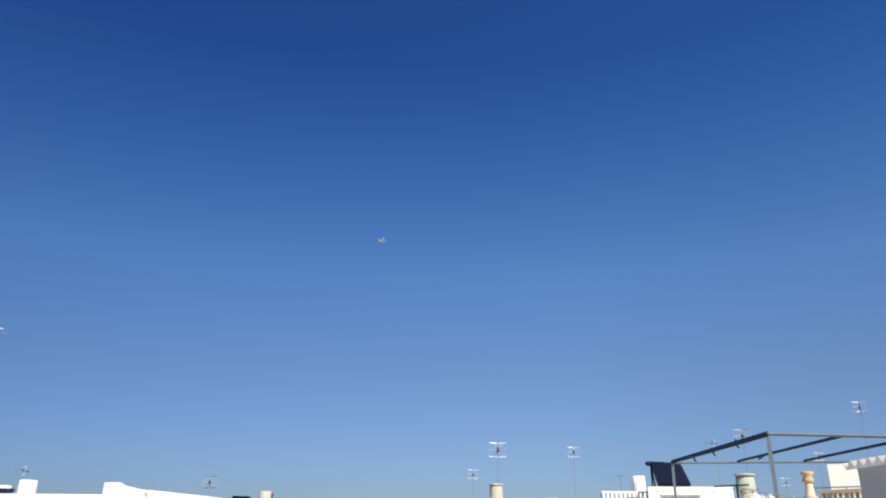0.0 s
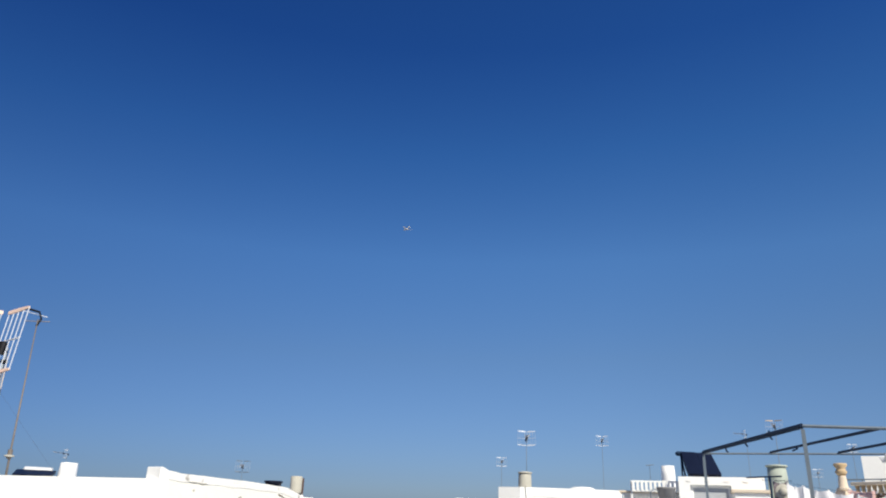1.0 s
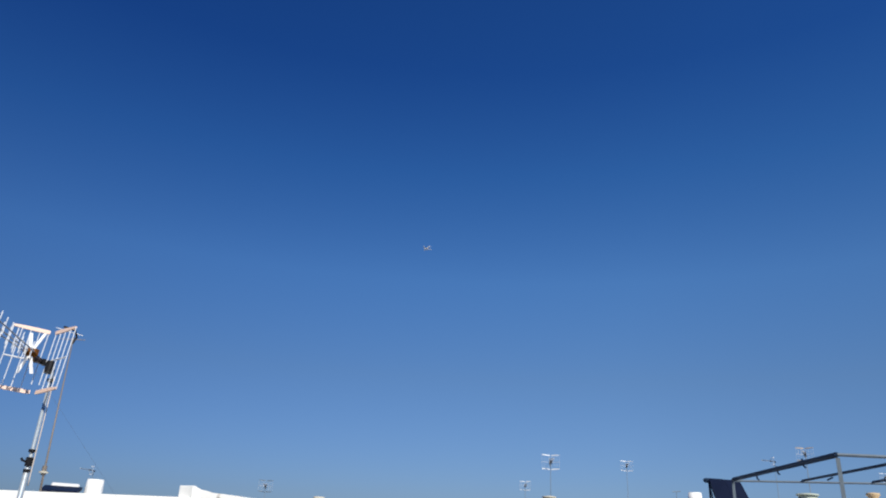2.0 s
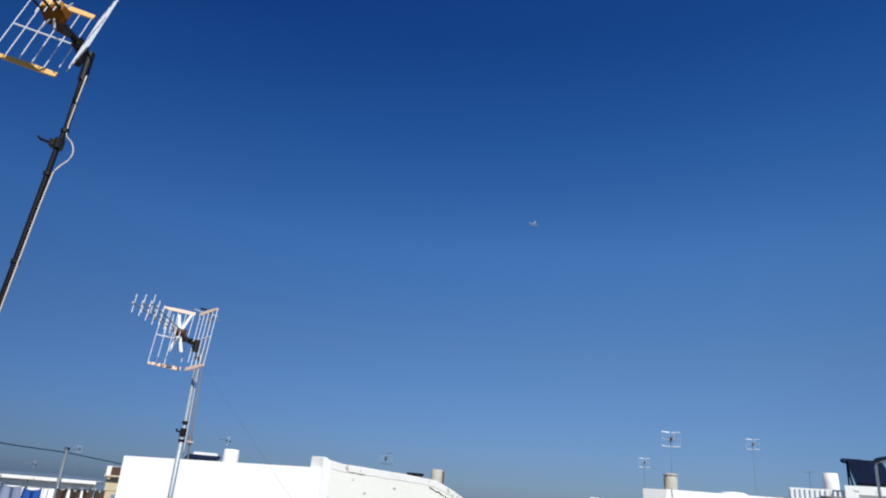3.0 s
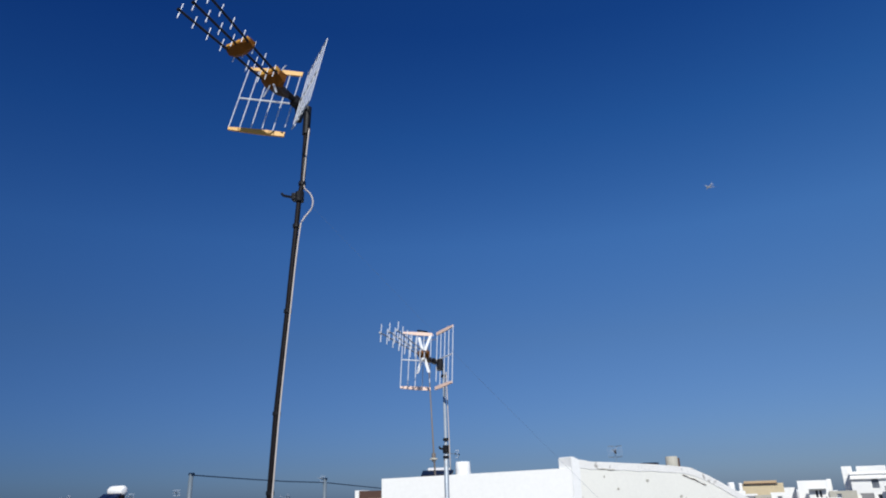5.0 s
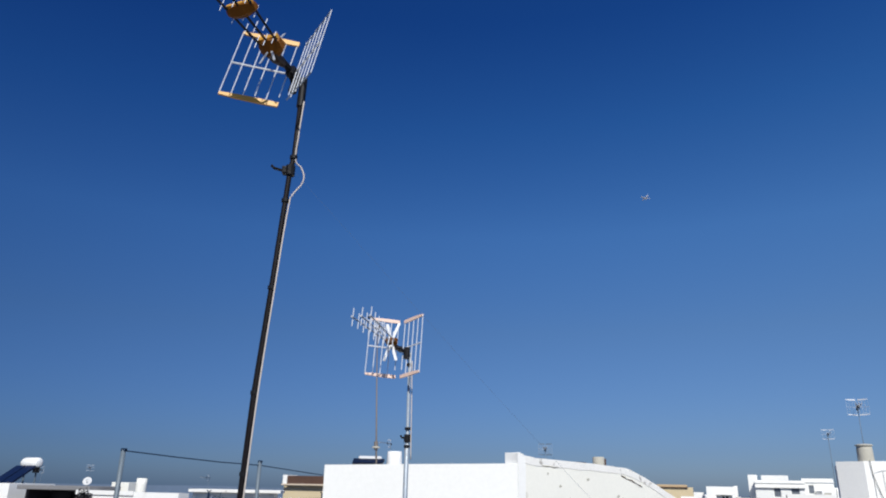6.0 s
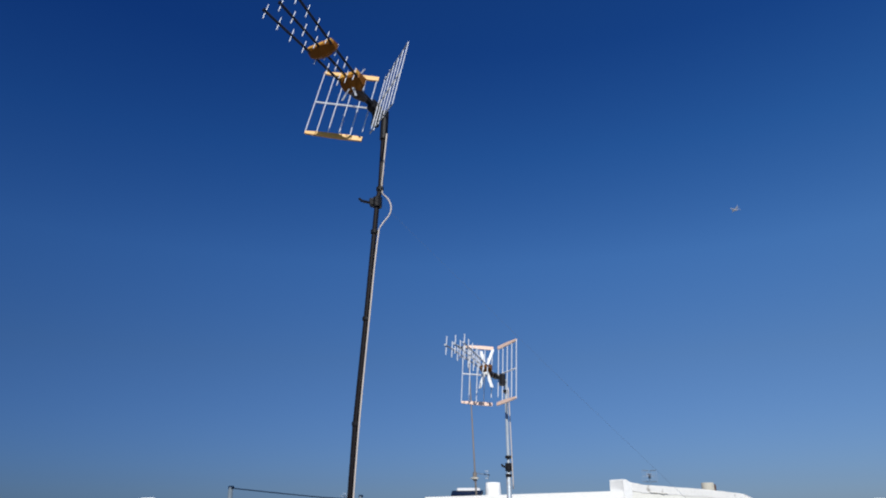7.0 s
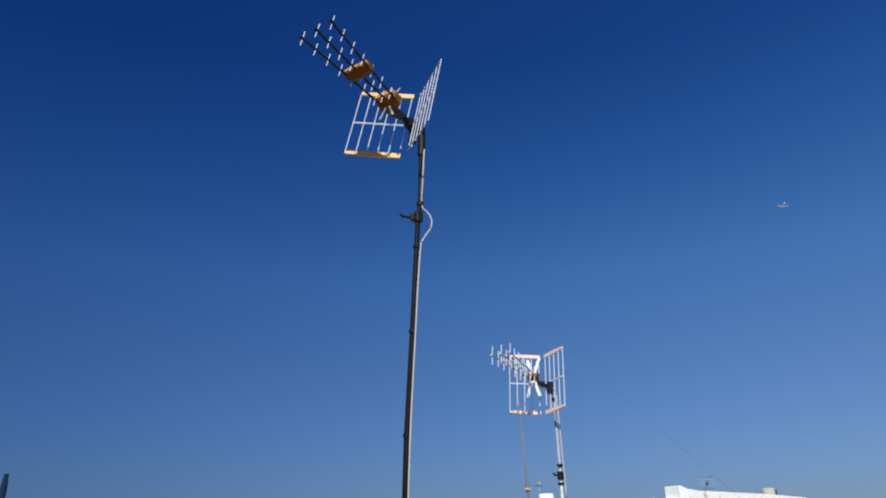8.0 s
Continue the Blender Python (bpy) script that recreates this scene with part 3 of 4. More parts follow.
def water_tank(x, y, z0, z1, r, mat, label, lid=True, group=""):
    t = thing("water_tank", pose(x, y, z0), label, "water tank", group)
    h = z1 - z0
    part("body", lathe(bmesh.new(), [(r * 0.92, 0), (r, 0.03), (r * 1.0, h * 0.5), (r * 0.98, h * 0.9), (r * 0.9, h)], 24), mat, t, smooth=True)
    if lid:
        part("lid", lathe(bmesh.new(), [(r * 1.08, h), (r * 1.10, h + 0.015), (r * 1.05, h + 0.03), (r * 0.3, h + 0.045)], 24), mat, t, smooth=True)
    part("pipe", tubed([(r * 1.0, 0, h * 0.2), (r * 1.2, 0, h * 0.2), (r * 1.25, 0, 0.0)], 0.014, 6), PALESTEEL, t)
    return t


water_tank(-2.02, 21.2, DECK_L, 2.25, 0.225, TANK, "round white water tank behind the stair house", False)
far_antenna(-2.2, 22.0, 2.50, DECK_L, 250, 0.5)
pipe = thing("vent_pipe", pose(4.00, 21.55, 1.645), "beige fibre cement vent pipe on a white base", "vent")
part("base", boxed((-0.20, -0.18, 0), (0.20, 0.18, 0.06), 0.01), WHITE, pipe)
part("collar", lathe(bmesh.new(), [(0.19, 0.06), (0.20, 0.075), (0.18, 0.09)], 20), BLACK, pipe)
part("flue", lathe(bmesh.new(), [(0.165, 0.08), (0.172, 0.15), (0.172, 0.555), (0.155, 0.575)], 20), BEIGE, pipe, smooth=True)
# added dark tube that gives the flue its shaded right side
part("downpipe", tubed([(0.20, 0.02, 0.0), (0.20, 0.02, 0.53)], 0.03, 8), BROWN, pipe, "dark tube standing in for the flue's shaded side")
tub = thing("plastic_tub", pose(3.24, 20.9, 1.645), "dark plastic tub on the flat roof", "tub")
part("body", lathe(bmesh.new(), [(0.17, 0), (0.23, 0.35), (0.255, 0.36), (0.255, 0.40), (0.23, 0.405)], 20), PANEL, tub, smooth=True)
far_antenna(2.38, 21.2, 2.39, DECK_L, 190, 0.72, False)

# ---- east side: house with drum and antennas ----


def flat_house(name, m, w, d, h, wall, label, parapet=0.16, drop=0.22, windows=(), group="", roofmat=None, pane=None):
    """A flat-roofed house: its front faces -y from the origin corner. windows: (x, z, w, h)."""
    t = thing(name, m, label, "house", group)
    bm = bmesh.new()
    # front wall with openings cut as a grid of solid pieces
    xs = sorted({0.0, w, *[v for x, z, ww, hh in windows for v in (x, x + ww)]})
    zs = sorted({0.0, h, *[v for x, z, ww, hh in windows for v in (z, z + hh)]})
    for xa, xb in zip(xs, xs[1:]):
        for za, zb in zip(zs, zs[1:]):
            cx, cz = (xa + xb) / 2, (za + zb) / 2
            if not any(x < cx < x + ww and z < cz < z + hh for x, z, ww, hh in windows):
                box(bm, (xa, 0, za), (xb, parapet, zb))
    bmesh.ops.remove_doubles(bm, verts=bm.verts, dist=0.0005)
    part("front_wall", bm, wall, t)
    part("side_wall", boxed((0, parapet, 0), (parapet, d, h)), wall, t)
    part("side_wall", boxed((w - parapet, parapet, 0), (w, d, h)), wall, t)
    part("back_wall", boxed((parapet, d - parapet, 0), (w - parapet, d, h)), wall, t)
    part("roof", boxed((parapet, parapet, h - drop - 0.12), (w - parapet, d - parapet, h - drop)), roofmat or COPE, t)
    for x, z, ww, hh in windows:
        # a grey pane is a recess with its shade put into the colour
        win = part("window", boxed((x, parapet * 0.6, z), (x + ww, parapet * 0.75, z + hh)), pane or GLASS, t, "grey panel coloured as a shaded recess" if pane in (GREYW, SHEDFACE) else "dark window")
        bm = bmesh.new()
        e = min(ww, hh) * 0.07
        box(bm, (x, parapet * 0.5, z), (x + e, parapet * 0.85, z + hh))
        box(bm, (x + ww - e, parapet * 0.5, z), (x + ww, parapet * 0.85, z + hh))
        box(bm, (x + e, parapet * 0.5, z), (x + ww - e, parapet * 0.85, z + e))
        box(bm, (x + e, parapet * 0.5, z + hh - e), (x + ww - e, parapet * 0.85, z + hh))
        part("frame", bm, WHITE, win)
    return t


ha = flat_house("house", pose(7.46, 14.05, DECK_R, 0, 0, GRID), 2.22, 2.6, 1.56, WHITE, "white flat-roofed house with grilled window and roof drum", windows=((0.55, 0.62, 0.62, 0.42), (1.55, 0.70, 0.42, 0.40)))
# added wall facing the sun; covers the house's dark side wall
part("end_wall", prism(bmesh.new(), [(-0.004, -0.004), (0.10, 0.16), (-0.30, 0.40), (-0.44, 0.26)], 0, 1.556), WHITE, ha, "added oblique white wall turned to catch the sun")
for k in range(9):
    part("window_bar", boxed((0.58 + 0.066 * k, -0.03, 0.63), (0.60 + 0.066 * k, -0.012, 1.03)), WHITE, ha)
part("window_hood", shifted(tubed([(0, 0, 0), (0.2, 0, 0.035), (0.36, 0, 0.05), (0.52, 0, 0.035), (0.72, 0, 0)], 0.025, 6), Vector((0.5, -0.02, 1.10))), WHITE, ha, "moulded plaster window hood")
part("conduit", tubed([(0.13, -0.02, 0.2), (0.13, -0.02, 1.34), (0.30, -0.02, 1.40), (2.2, -0.02, 1.36)], 0.007, 6), COPE, ha, "grey conduit along the wall")
part("conduit", tubed([(0.30, -0.02, 1.40), (0.31, -0.02, 0.1)], 0.006, 6), COPE, ha, "grey conduit along the wall")
part("conduit", tubed([(0.10, -0.025, 1.58), (0.12, -0.025, 1.30), (0.22, -0.025, 0.9), (0.4, -0.025, 0.3)], 0.006, 6), BLACK, ha, "black cable down the wall")
part("roof_dome", lathe(bmesh.new(), [(0.30, 1.34), (0.28, 1.585), (0.2, 1.615), (0.05, 1.625)], 20, (1.45, 0.4, 0)), WHITE, ha, "", True)
part("wall_lamp", lathe(bmesh.new(), [(0.02, 0.93), (0.045, 0.96), (0.03, 1.0), (0.01, 1.02)], 10, (1.36, -0.05, 0)), STEEL, ha, "small grey wall lamp")
water_tank(8.02, 14.9, 1.84, 2.38, 0.15, BEIGE, "beige fibre cement water drum with flat lid")
far_antenna(8.43, 15.58, 3.23, 1.84, 206, 0.78)
far_antenna(11.77, 17.3, 3.49, -8.9, 212, 0.62)
far_antenna(8.42, 16.93, 2.72, -8.9, 204, 0.5)
far_antenna(16.26, 11.61, 4.45, -8.9, 235, 0.55)

# terrace clutter between the houses
rail = thing("striped_screen", pose(9.25, 11.8, DECK_R, 0, 0, -37.5), "white slatted roof screen with gaps", "screen")
for k in range(11):
    part("slat", boxed((-0.44 + 0.083 * k, 0, 1.55), (-0.44 + 0.083 * k + 0.05, 0.02, 1.74), 0.003), WHITE, rail)
part("rail", boxed((-0.46, 0.02, 1.72), (0.48, 0.05, 1.75)), WHITE, rail)
part("rail", boxed((-0.46, 0.02, 1.54), (0.48, 0.05, 1.57)), WHITE, rail)
for x in (-0.45, 0.45):
    part("post", boxed((x - 0.02, 0.05, 0), (x + 0.02, 0.09, 1.74)), WHITE, rail)
water_tank(10.75, 13.25, DECK_R, 2.65, 0.155, TANK, "tall white water tank on the roof", False)
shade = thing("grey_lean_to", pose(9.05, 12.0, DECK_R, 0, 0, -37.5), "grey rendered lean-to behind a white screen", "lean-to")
part("wall", boxed((-0.35, 0.15, 0), (0.85, 0.9, 1.52), 0.01), COPE, shade)
part("roof", boxed((-0.42, 0.1, 1.522), (0.9, 0.95, 1.56), 0.01), SAND, shade)

tb = thing("roof_plinth", pose(8.18, 10.1, DECK_R, 0, 0, -40), "low white plastered roof plinth", "plinth")
part("body", boxed((-0.78, -0.05, 0), (0.22, 0.35, 1.34), 0.012), WHITE, tb)
gt = thing("grey_tub", pose(8.24, 10.2, DECK_R + 1.342), "weathered grey tub on a white plinth", "tub")
part("body", lathe(bmesh.new(), [(0.12, 0), (0.15, 0.20), (0.165, 0.21), (0.165, 0.235), (0.14, 0.24)], 20), GREYW, gt, smooth=True)
part("spout", tubed(rounded([Vector((-0.13, 0.02, 0.16)), Vector((-0.24, 0.03, 0.20)), Vector((-0.30, 0.04, 0.12)), Vector((-0.30, 0.04, 0.0))]), 0.010, 6), PALESTEEL, gt, "bent dark pipe")
aerial = thing("small_antenna", pose(10.26, 13.25, DECK_R), "thin dark aerial with a short crossbar", "antenna")
part("pole", tubed([(0, 0, 0), (0, 0, 2.15)], 0.006, 6), PALESTEEL, aerial)
part("crossbar", tubed([(-0.08, 0.03, 2.13), (0.08, -0.05, 2.15)], 0.009, 6), PALESTEEL, aerial)
prop = thing("line_prop", pose(7.59, 7.27, DECK_R), "thin dark steel clothes line prop with crossbar", "post")
part("shaft", tubed([(0, 0, 0), (0, 0, 1.69)], 0.013, 8), STEEL, prop)
part("crossbar", tubed([(-0.20, 0.20, 1.665), (0.10, -0.11, 1.685)], 0.011, 6), STEEL, prop)

# house with the dark solar panels
# this recess has its shade painted in as a grey pane
hb = flat_house("house", pose(8.96, 10.75, DECK_R, 0, 0, -40), 1.45, 1.7, 1.80, WHITE, "white roof house with shaded recess", windows=((0.20, 0.9, 0.69, 0.76),), pane=SHEDFACE)
part("ledge", boxed((0.9, -0.55, 0), (1.45, -0.002, 1.52), 0.012), WHITE, hb, "white porch block")
part("ledge_trim", boxed((0.86, -0.6, 1.52), (1.49, -0.002, 1.57), 0.008), SAND, hb, "sandy stained edge")
# flat near-black panel; paints the shade inside an open doorway
part("door", boxed((1.0, -0.562, 0.1), (1.22, -0.548, 1.30)), DARK, hb, "dark panel coloured as an open doorway's shade")
part("door_frame", boxed((1.22, -0.575, 0.1), (1.28, -0.548, 1.34)), STEEL, hb)
part("railing", tube(tubed([(-0.3, -0.3, 1.30), (0.95, -0.75, 1.36)], 0.012, 6), [(-0.3, -0.3, 1.08), (0.95, -0.75, 1.12)], 0.008, 6), PALESTEEL, hb, "thin grey railing")
for k in range(4):
    part("vent_slot", boxed((0.14 + 0.32 * k, -0.012, 1.715), (0.22 + 0.32 * k, 0.004, 1.745)), COPE, hb)
heater = thing("rooftop_heater", pose(9.29, 10.86, 2.08, 0, 0, 0), "two dark tilted solar heater panels on a white roof", "solar heater")
for u0, u1 in ((0.0, 0.497), (0.503, 1.0)):
    a, b = Vector((0.0, 0.0, 0.24)), Vector((0.63, -0.15, 0.25))
    d, c = Vector((0.30, 0.53, 0.68)), Vector((0.845, 0.33, 0.68))
    part("collector", sheet(bmesh.new(), a.lerp(b, u0), a.lerp(b, u1), d.lerp(c, u1), d.lerp(c, u0), 0.06), PANEL, heater)
for p, q in (((0.02, 0.05, 0), (0.28, 0.5, 0.66)), ((0.6, -0.08, 0), (0.82, 0.3, 0.66)), ((0.3, 0.52, 0), (0.3, 0.52, 0.66)), ((0.83, 0.34, 0), (0.83, 0.34, 0.66))):
    part("strut", tubed([p, q], 0.016, 6), STEEL, heater)
part("tank", tubed([(0.24, 0.58, 0.70), (0.27, 0.58, 0.70), (0.60, 0.50, 0.70), (0.63, 0.49, 0.70)], [0.03, 0.045, 0.045, 0.03], 12), STEEL, heater, "dark header tank")
water_tank(10.55, 9.98, DECK_R, 2.53, 0.172, GREEN, "grey-green fibre cement water drum")
far_antenna(10.94, 10.27, 3.29, DECK_R, 230, 0.55, True, OCHRE)
far_antenna(14.07, 14.22, 3.64, -8.9, 300, 0.42)
far_antenna(15.64, 12.49, 3.30, -8.9, 215, 0.42)
far_antenna(15.12, 13.12, 2.71, -8.9, 225, 0.42)

# ---- pergola frame ----
perg = thing("pergola", pose(8.25, 9.22, DECK_R), "bare dark steel pergola frame over a roof terrace", "pergola")
PZ = 2.616 - DECK_R


def bar(a, b, r):
    """A square steel section between two points."""
    return tubed([a, b], r * 1.3, 4)


O = Vector((8.25, 9.22, 0))
L0, L1, L2 = Vector((8.25, 9.22, 0)) - O, Vector((8.99, 8.556, 0)) - O, Vector((9.708, 7.934, 0)) - O
N0 = Vector((6.50, 5.66, 0)) - O
across = (L2 - L0).normalized()
near = Vector((0.905, -0.424, 0))
for base, tip, r in ((L0, N0, 0.023), (L1, N0 + near * 0.83, 0.014), (L2, N0 + near * 1.62, 0.014)):
    part("beam", bar(base + Vector((0, 0, PZ)), tip + Vector((0, 0, PZ - 0.065)), r), STEEL, perg)
part("cross_beam", bar(L0 + Vector((0, 0, PZ - 0.02)), L2 + across * 0.8 + Vector((0, 0, PZ - 0.02)), 0.012), PALESTEEL, perg, "pale grey cross beam")
part("cross_beam", bar(N0 + Vector((0, 0, PZ - 0.065)), N0 + near * 3.0 + Vector((0, 0, PZ - 0.08)), 0.014), PALESTEEL, perg, "pale grey cross beam")
for p in (L0, N0, L2 + across * 0.8, N0 + near * 3.0):
    part("post", bar(p, p + Vector((0, 0, PZ - (0.10 if p.y < -2 else 0.03))), 0.021), PALESTEEL, perg)
for f in (0.3, 0.52, 0.75):
    q = L0.lerp(N0, f) + Vector((0, 0, PZ))
    part("hook", tubed([q, q + Vector((0.01, 0, -0.08)), q + Vector((0.04, 0, -0.10))], 0.012, 6), STEEL, perg)
q = N0.lerp(L0, 0.05) + Vector((0, 0, PZ))
part("hook", tubed([q + Vector((0, 0, -0.28)), q + Vector((-0.06, 0.02, -0.31))], 0.01, 6), STEEL, perg)

# ---- shed with corrugated roof ----
shed = thing("shed", pose(8.40, 6.10, DECK_R), "grey rendered shed with white corrugated roof", "shed")
S0, Sd = Vector((8.40, 6.10, 0)), Vector((-0.42, -0.907, 0)).normalized()
Sn = Vector((0.907, -0.42, 0))
o = Vector((0, 0, 0))
part("wall", sheet(bmesh.new(), o, Sd * 1.9, Sd * 1.9 + Vector((0, 0, 1.88)), Vector((0, 0, 1.88)), -0.12), SHEDFACE, shed)
part("wall", sheet(bmesh.new(), o + Sn * 0.13, Sn * 2.5, Sn * 2.5 + Vector((0, 0, 1.88)), Sn * 0.13 + Vector((0, 0, 1.88)), 0.12), SHEDFACE, shed)
bm = bmesh.new()
rows = []
n = 110
for k in range(n + 1):
    s = -0.12 + 2.05 * k / n
    wv = 0.040 * math.sin(2 * math.pi * s / 0.20)
    rows.append([bm.verts.new(Sd * s + Sn * q + Vector((0, 0, z + wv))) for q, z in ((-0.10, 1.925), (0.95, 2.05), (2.6, 2.0), (2.6, 1.98), (0.95, 2.03), (-0.10, 1.905))])
for a, b in zip(rows, rows[1:]):
    for j in range(6):
        bm.faces.new((a[j], a[(j + 1) % 6], b[(j + 1) % 6], b[j]))
part("corrugated_roof", bm, CORR, shed, "white corrugated roof sheet", True)

# ---- house and ornaments behind the pergola ----
hr = flat_house("house", pose(14.18, 11.13, DECK_R, 0, 0, -52), 0.62, 1.2, 2.48, WHITE, "tall white roof block behind a balustrade")
hr2 = flat_house("house", pose(12.3, 10.5, DECK_R, 0, 0, -60), 2.6, 0.8, 1.58, SAND, "sandy plaster house front with low balustrade", roofmat=SAND)
bal = thing("balustrade", pose(12.48, 10.05, DECK_R, 0, 0, -88), "ochre balustrade with rounded balusters", "balustrade")
part("top_rail", boxed((-0.05, 0, 1.80), (1.6, 0.16, 1.86), 0.015), SAND, bal)
part("bottom_rail", boxed((-0.05, 0, 1.50), (1.6, 0.16, 1.56), 0.012), OCHRE, bal)
for k in range(14):
    part("baluster", lathe(bmesh.new(), [(0.035, 1.56), (0.055, 1.63), (0.03, 1.72), (0.045, 1.80)], 10, (0.03 + 0.115 * k, 0.08, 0)), OCHRE, bal, smooth=True)
part("wall", boxed((-0.05, 0.02, 0), (1.6, 0.14, 1.498)), SAND, bal)
urn = thing("stone_urn", pose(13.14, 10.81, DECK_R), "sandy stone urn on a tall pedestal", "urn")
part("pedestal", boxed((-0.12, -0.12, 0), (0.12, 0.12, 1.72), 0.015), SAND, urn)
part("stem", lathe(bmesh.new(), [(0.13, 1.72), (0.14, 1.76), (0.09, 1.80), (0.075, 1.98), (0.07, 2.02)], 20), SAND, urn, smooth=True)
part("bowl", lathe(bmesh.new(), [(0.07, 2.02), (0.10, 2.06), (0.115, 2.10), (0.09, 2.13), (0.085, 2.17), (0.13, 2.22), (0.12, 2.26), (0.05, 2.27)], 20), OCHRE, urn, smooth=True)
rl = thing("roof_railing", pose(13.3, 10.9, DECK_R, 0, 0, -60), "thin grey steel roof railing", "railing")
part("rail", tubed([(-0.1, 0, 1.95), (1.4, 0, 1.97)], 0.014, 6), PALESTEEL, rl)
for k in range(5):
    part("post", tubed([(0.0 + 0.33 * k, 0, 0), (0.0 + 0.33 * k, 0, 1.96)], 0.012, 6), PALESTEEL, rl)


# ---- laundry ----
def cloth(name, a, b, drop, mat, label, folds=3, depth=0.03, seed=1, flare=0.0, group="laundry"):
    """A cloth pegged along the line from a to b that hangs in folds."""
    a, b = Vector(a), Vector(b)
    t = thing(name, Matrix.Translation(a), label, "laundry", group)
    along = b - a
    side = along.cross(Vector((0, 0, 1))).normalized()
    bm = bmesh.new()
    nu, nv = 26, 12
    lay = []
    for layer in (0.0, 0.004):
        g = []
        for v in range(nv + 1):
            f = v / nv
            r = []
            for u in range(nu + 1):
                q = u / nu
                sag = 0.035 * math.sin(math.pi * q) * (1 - f)
                wave = depth * (0.3 + f) * math.sin(folds * 2 * math.pi * q + seed) + depth * 1.4 * f * noise.noise(Vector((q * 4, f * 2, seed)))
                edge = 1 + 0.10 * noise.noise(Vector((q * 3, seed * 2.1, 0)))
                p = along * (q + flare * f * (q - 0.5)) + side * (wave + layer) - Vector((0, 0, sag + drop * f * edge))
                r.append(bm.verts.new(p))
            g.append(r)
        lay.append(g)
    for n, g in enumerate(lay):
        for v in range(nv):
            for u in range(nu):
                q = (g[v][u], g[v][u + 1], g[v + 1][u + 1], g[v + 1][u])
                bm.faces.new(q if n else q[::-1])
    part("fabric", bm, mat, t, smooth=True)
    for q in (0.04, 0.5, 0.96):
        p = along * q - Vector((0, 0, 0.035 * math.sin(math.pi * q)))
        part("peg", boxed(p - Vector((0.005, 0.008, 0.018)), p + Vector((0.005, 0.008, 0.014)), 0.001), PALEBAR, t)
    return t


def line(points, label, thick=0.004):
    t = thing("clothes_line", Matrix.Translation(Vector(points[0])), label, "clothes line")
    part("wire", tubed([Vector(p) - Vector(points[0]) for p in points], thick, 5), STEEL, t)
    return t


line([(8.0, 7.57, 2.15), (8.26, 7.28, 2.08), (8.57, 6.92, 2.01), (8.95, 6.48, 1.97)], "thin wire with white washing on it", 0.0018)
cloth("sheet", (8.09, 7.475, 2.125), (8.22, 7.33, 2.085), 0.85, CLOTHWHITE, "white bed sheet drying on a line", 1, 0.05, 1, 0.5)
cloth("sheet", (8.22, 7.33, 2.085), (8.42, 7.10, 2.04), 0.45, CLOTHWHITE, "white bed sheet drying on a line", 1, 0.06, 2, 0.1)
cloth("sheet", (8.41, 7.11, 2.04), (8.60, 6.89, 2.005), 0.26, CLOTHWHITE, "short white cloth drying on a line", 1, 0.05, 3, -0.2)
cloth("sheet", (8.62, 6.86, 2.0), (8.84, 6.61, 1.98), 0.40, CLOTHWHITE, "white cloth drying on a line", 2, 0.04, 4)
line([(6.70, 6.04, 1.862), (6.88, 5.45, 1.82), (7.12, 4.75, 1.792)], "thin wire with white washing on it", 0.0018)
for k in range(6):
    f0, f1 = 0.06 + 0.155 * k, 0.06 + 0.155 * k + 0.14
    a, b = Vector((6.75, 5.9, 1.85)), Vector((7.09, 4.84, 1.795))
    cloth("towel", a.lerp(b, f0), a.lerp(b, f1), 0.26 + 0.07 * ((k * 7) % 3), CLOTHWHITE, "white towel hanging in folds", 1, 0.035, 5 + k, (-0.45, 0.3, -0.6)[k % 3])
line([(10.0, 8.32, 2.14), (10.3, 7.96, 2.115), (10.65, 7.55, 2.10)], "thin wire with coloured washing on it", 0.0018)
cloth("towel", (10.1, 8.2, 2.13), (10.33, 7.93, 2.115), 0.36, CLOTHPINK, "pale pink towel drying on a line", 2, 0.02, 3)
cloth("towel", (10.34, 7.92, 2.10), (10.42, 7.82, 2.10), 0.25, CLOTHBROWN, "brown cloth drying on a line", 1, 0.02, 4)
cloth("shirt", (10.43, 7.80, 2.09), (10.58, 7.62, 2.08), 0.26, CLOTHNAVY, "dark navy shirt drying on a line", 1, 0.03, 6)

cloth("rug", (8.33, 7.95, 2.17), (8.49, 7.83, 2.17), 0.7, CLOTHGREY, "patterned grey-brown rug hung over a rail", 1, 0.02, 8)
line([(8.22, 8.04, 2.175), (8.54, 7.80, 2.17)], "short wire with a rug on it")
mat_ = thing("straw_hat", pose(8.41, 7.85, 2.02, 78, 0, -46), "round pale straw hat hanging on a line", "hat", "laundry")
part("brim", lathe(bmesh.new(), [(0.108, -0.004), (0.112, 0.0), (0.108, 0.006), (0.055, 0.012)], 24), BEIGE, mat_, smooth=True)
part("crown", lathe(bmesh.new(), [(0.056, 0.010), (0.054, 0.05), (0.045, 0.075), (0.01, 0.085)], 20), BEIGE, mat_, smooth=True)
part("hat_band", lathe(bmesh.new(), [(0.058, 0.013), (0.058, 0.030)], 20), CLOTHBROWN, mat_, "dark brown ribbon")

# ---- west side ----
tagged(part("neighbour_parapet", prism(bmesh.new(), [(-4.78, 8.66), (-2.31, 8.03), (-2.27, 8.19), (-4.74, 8.82)], DECK_L, 0.92 + 8.4 * LIFT), WHITE), "white plastered roof parapet", "parapet", kind="structure")
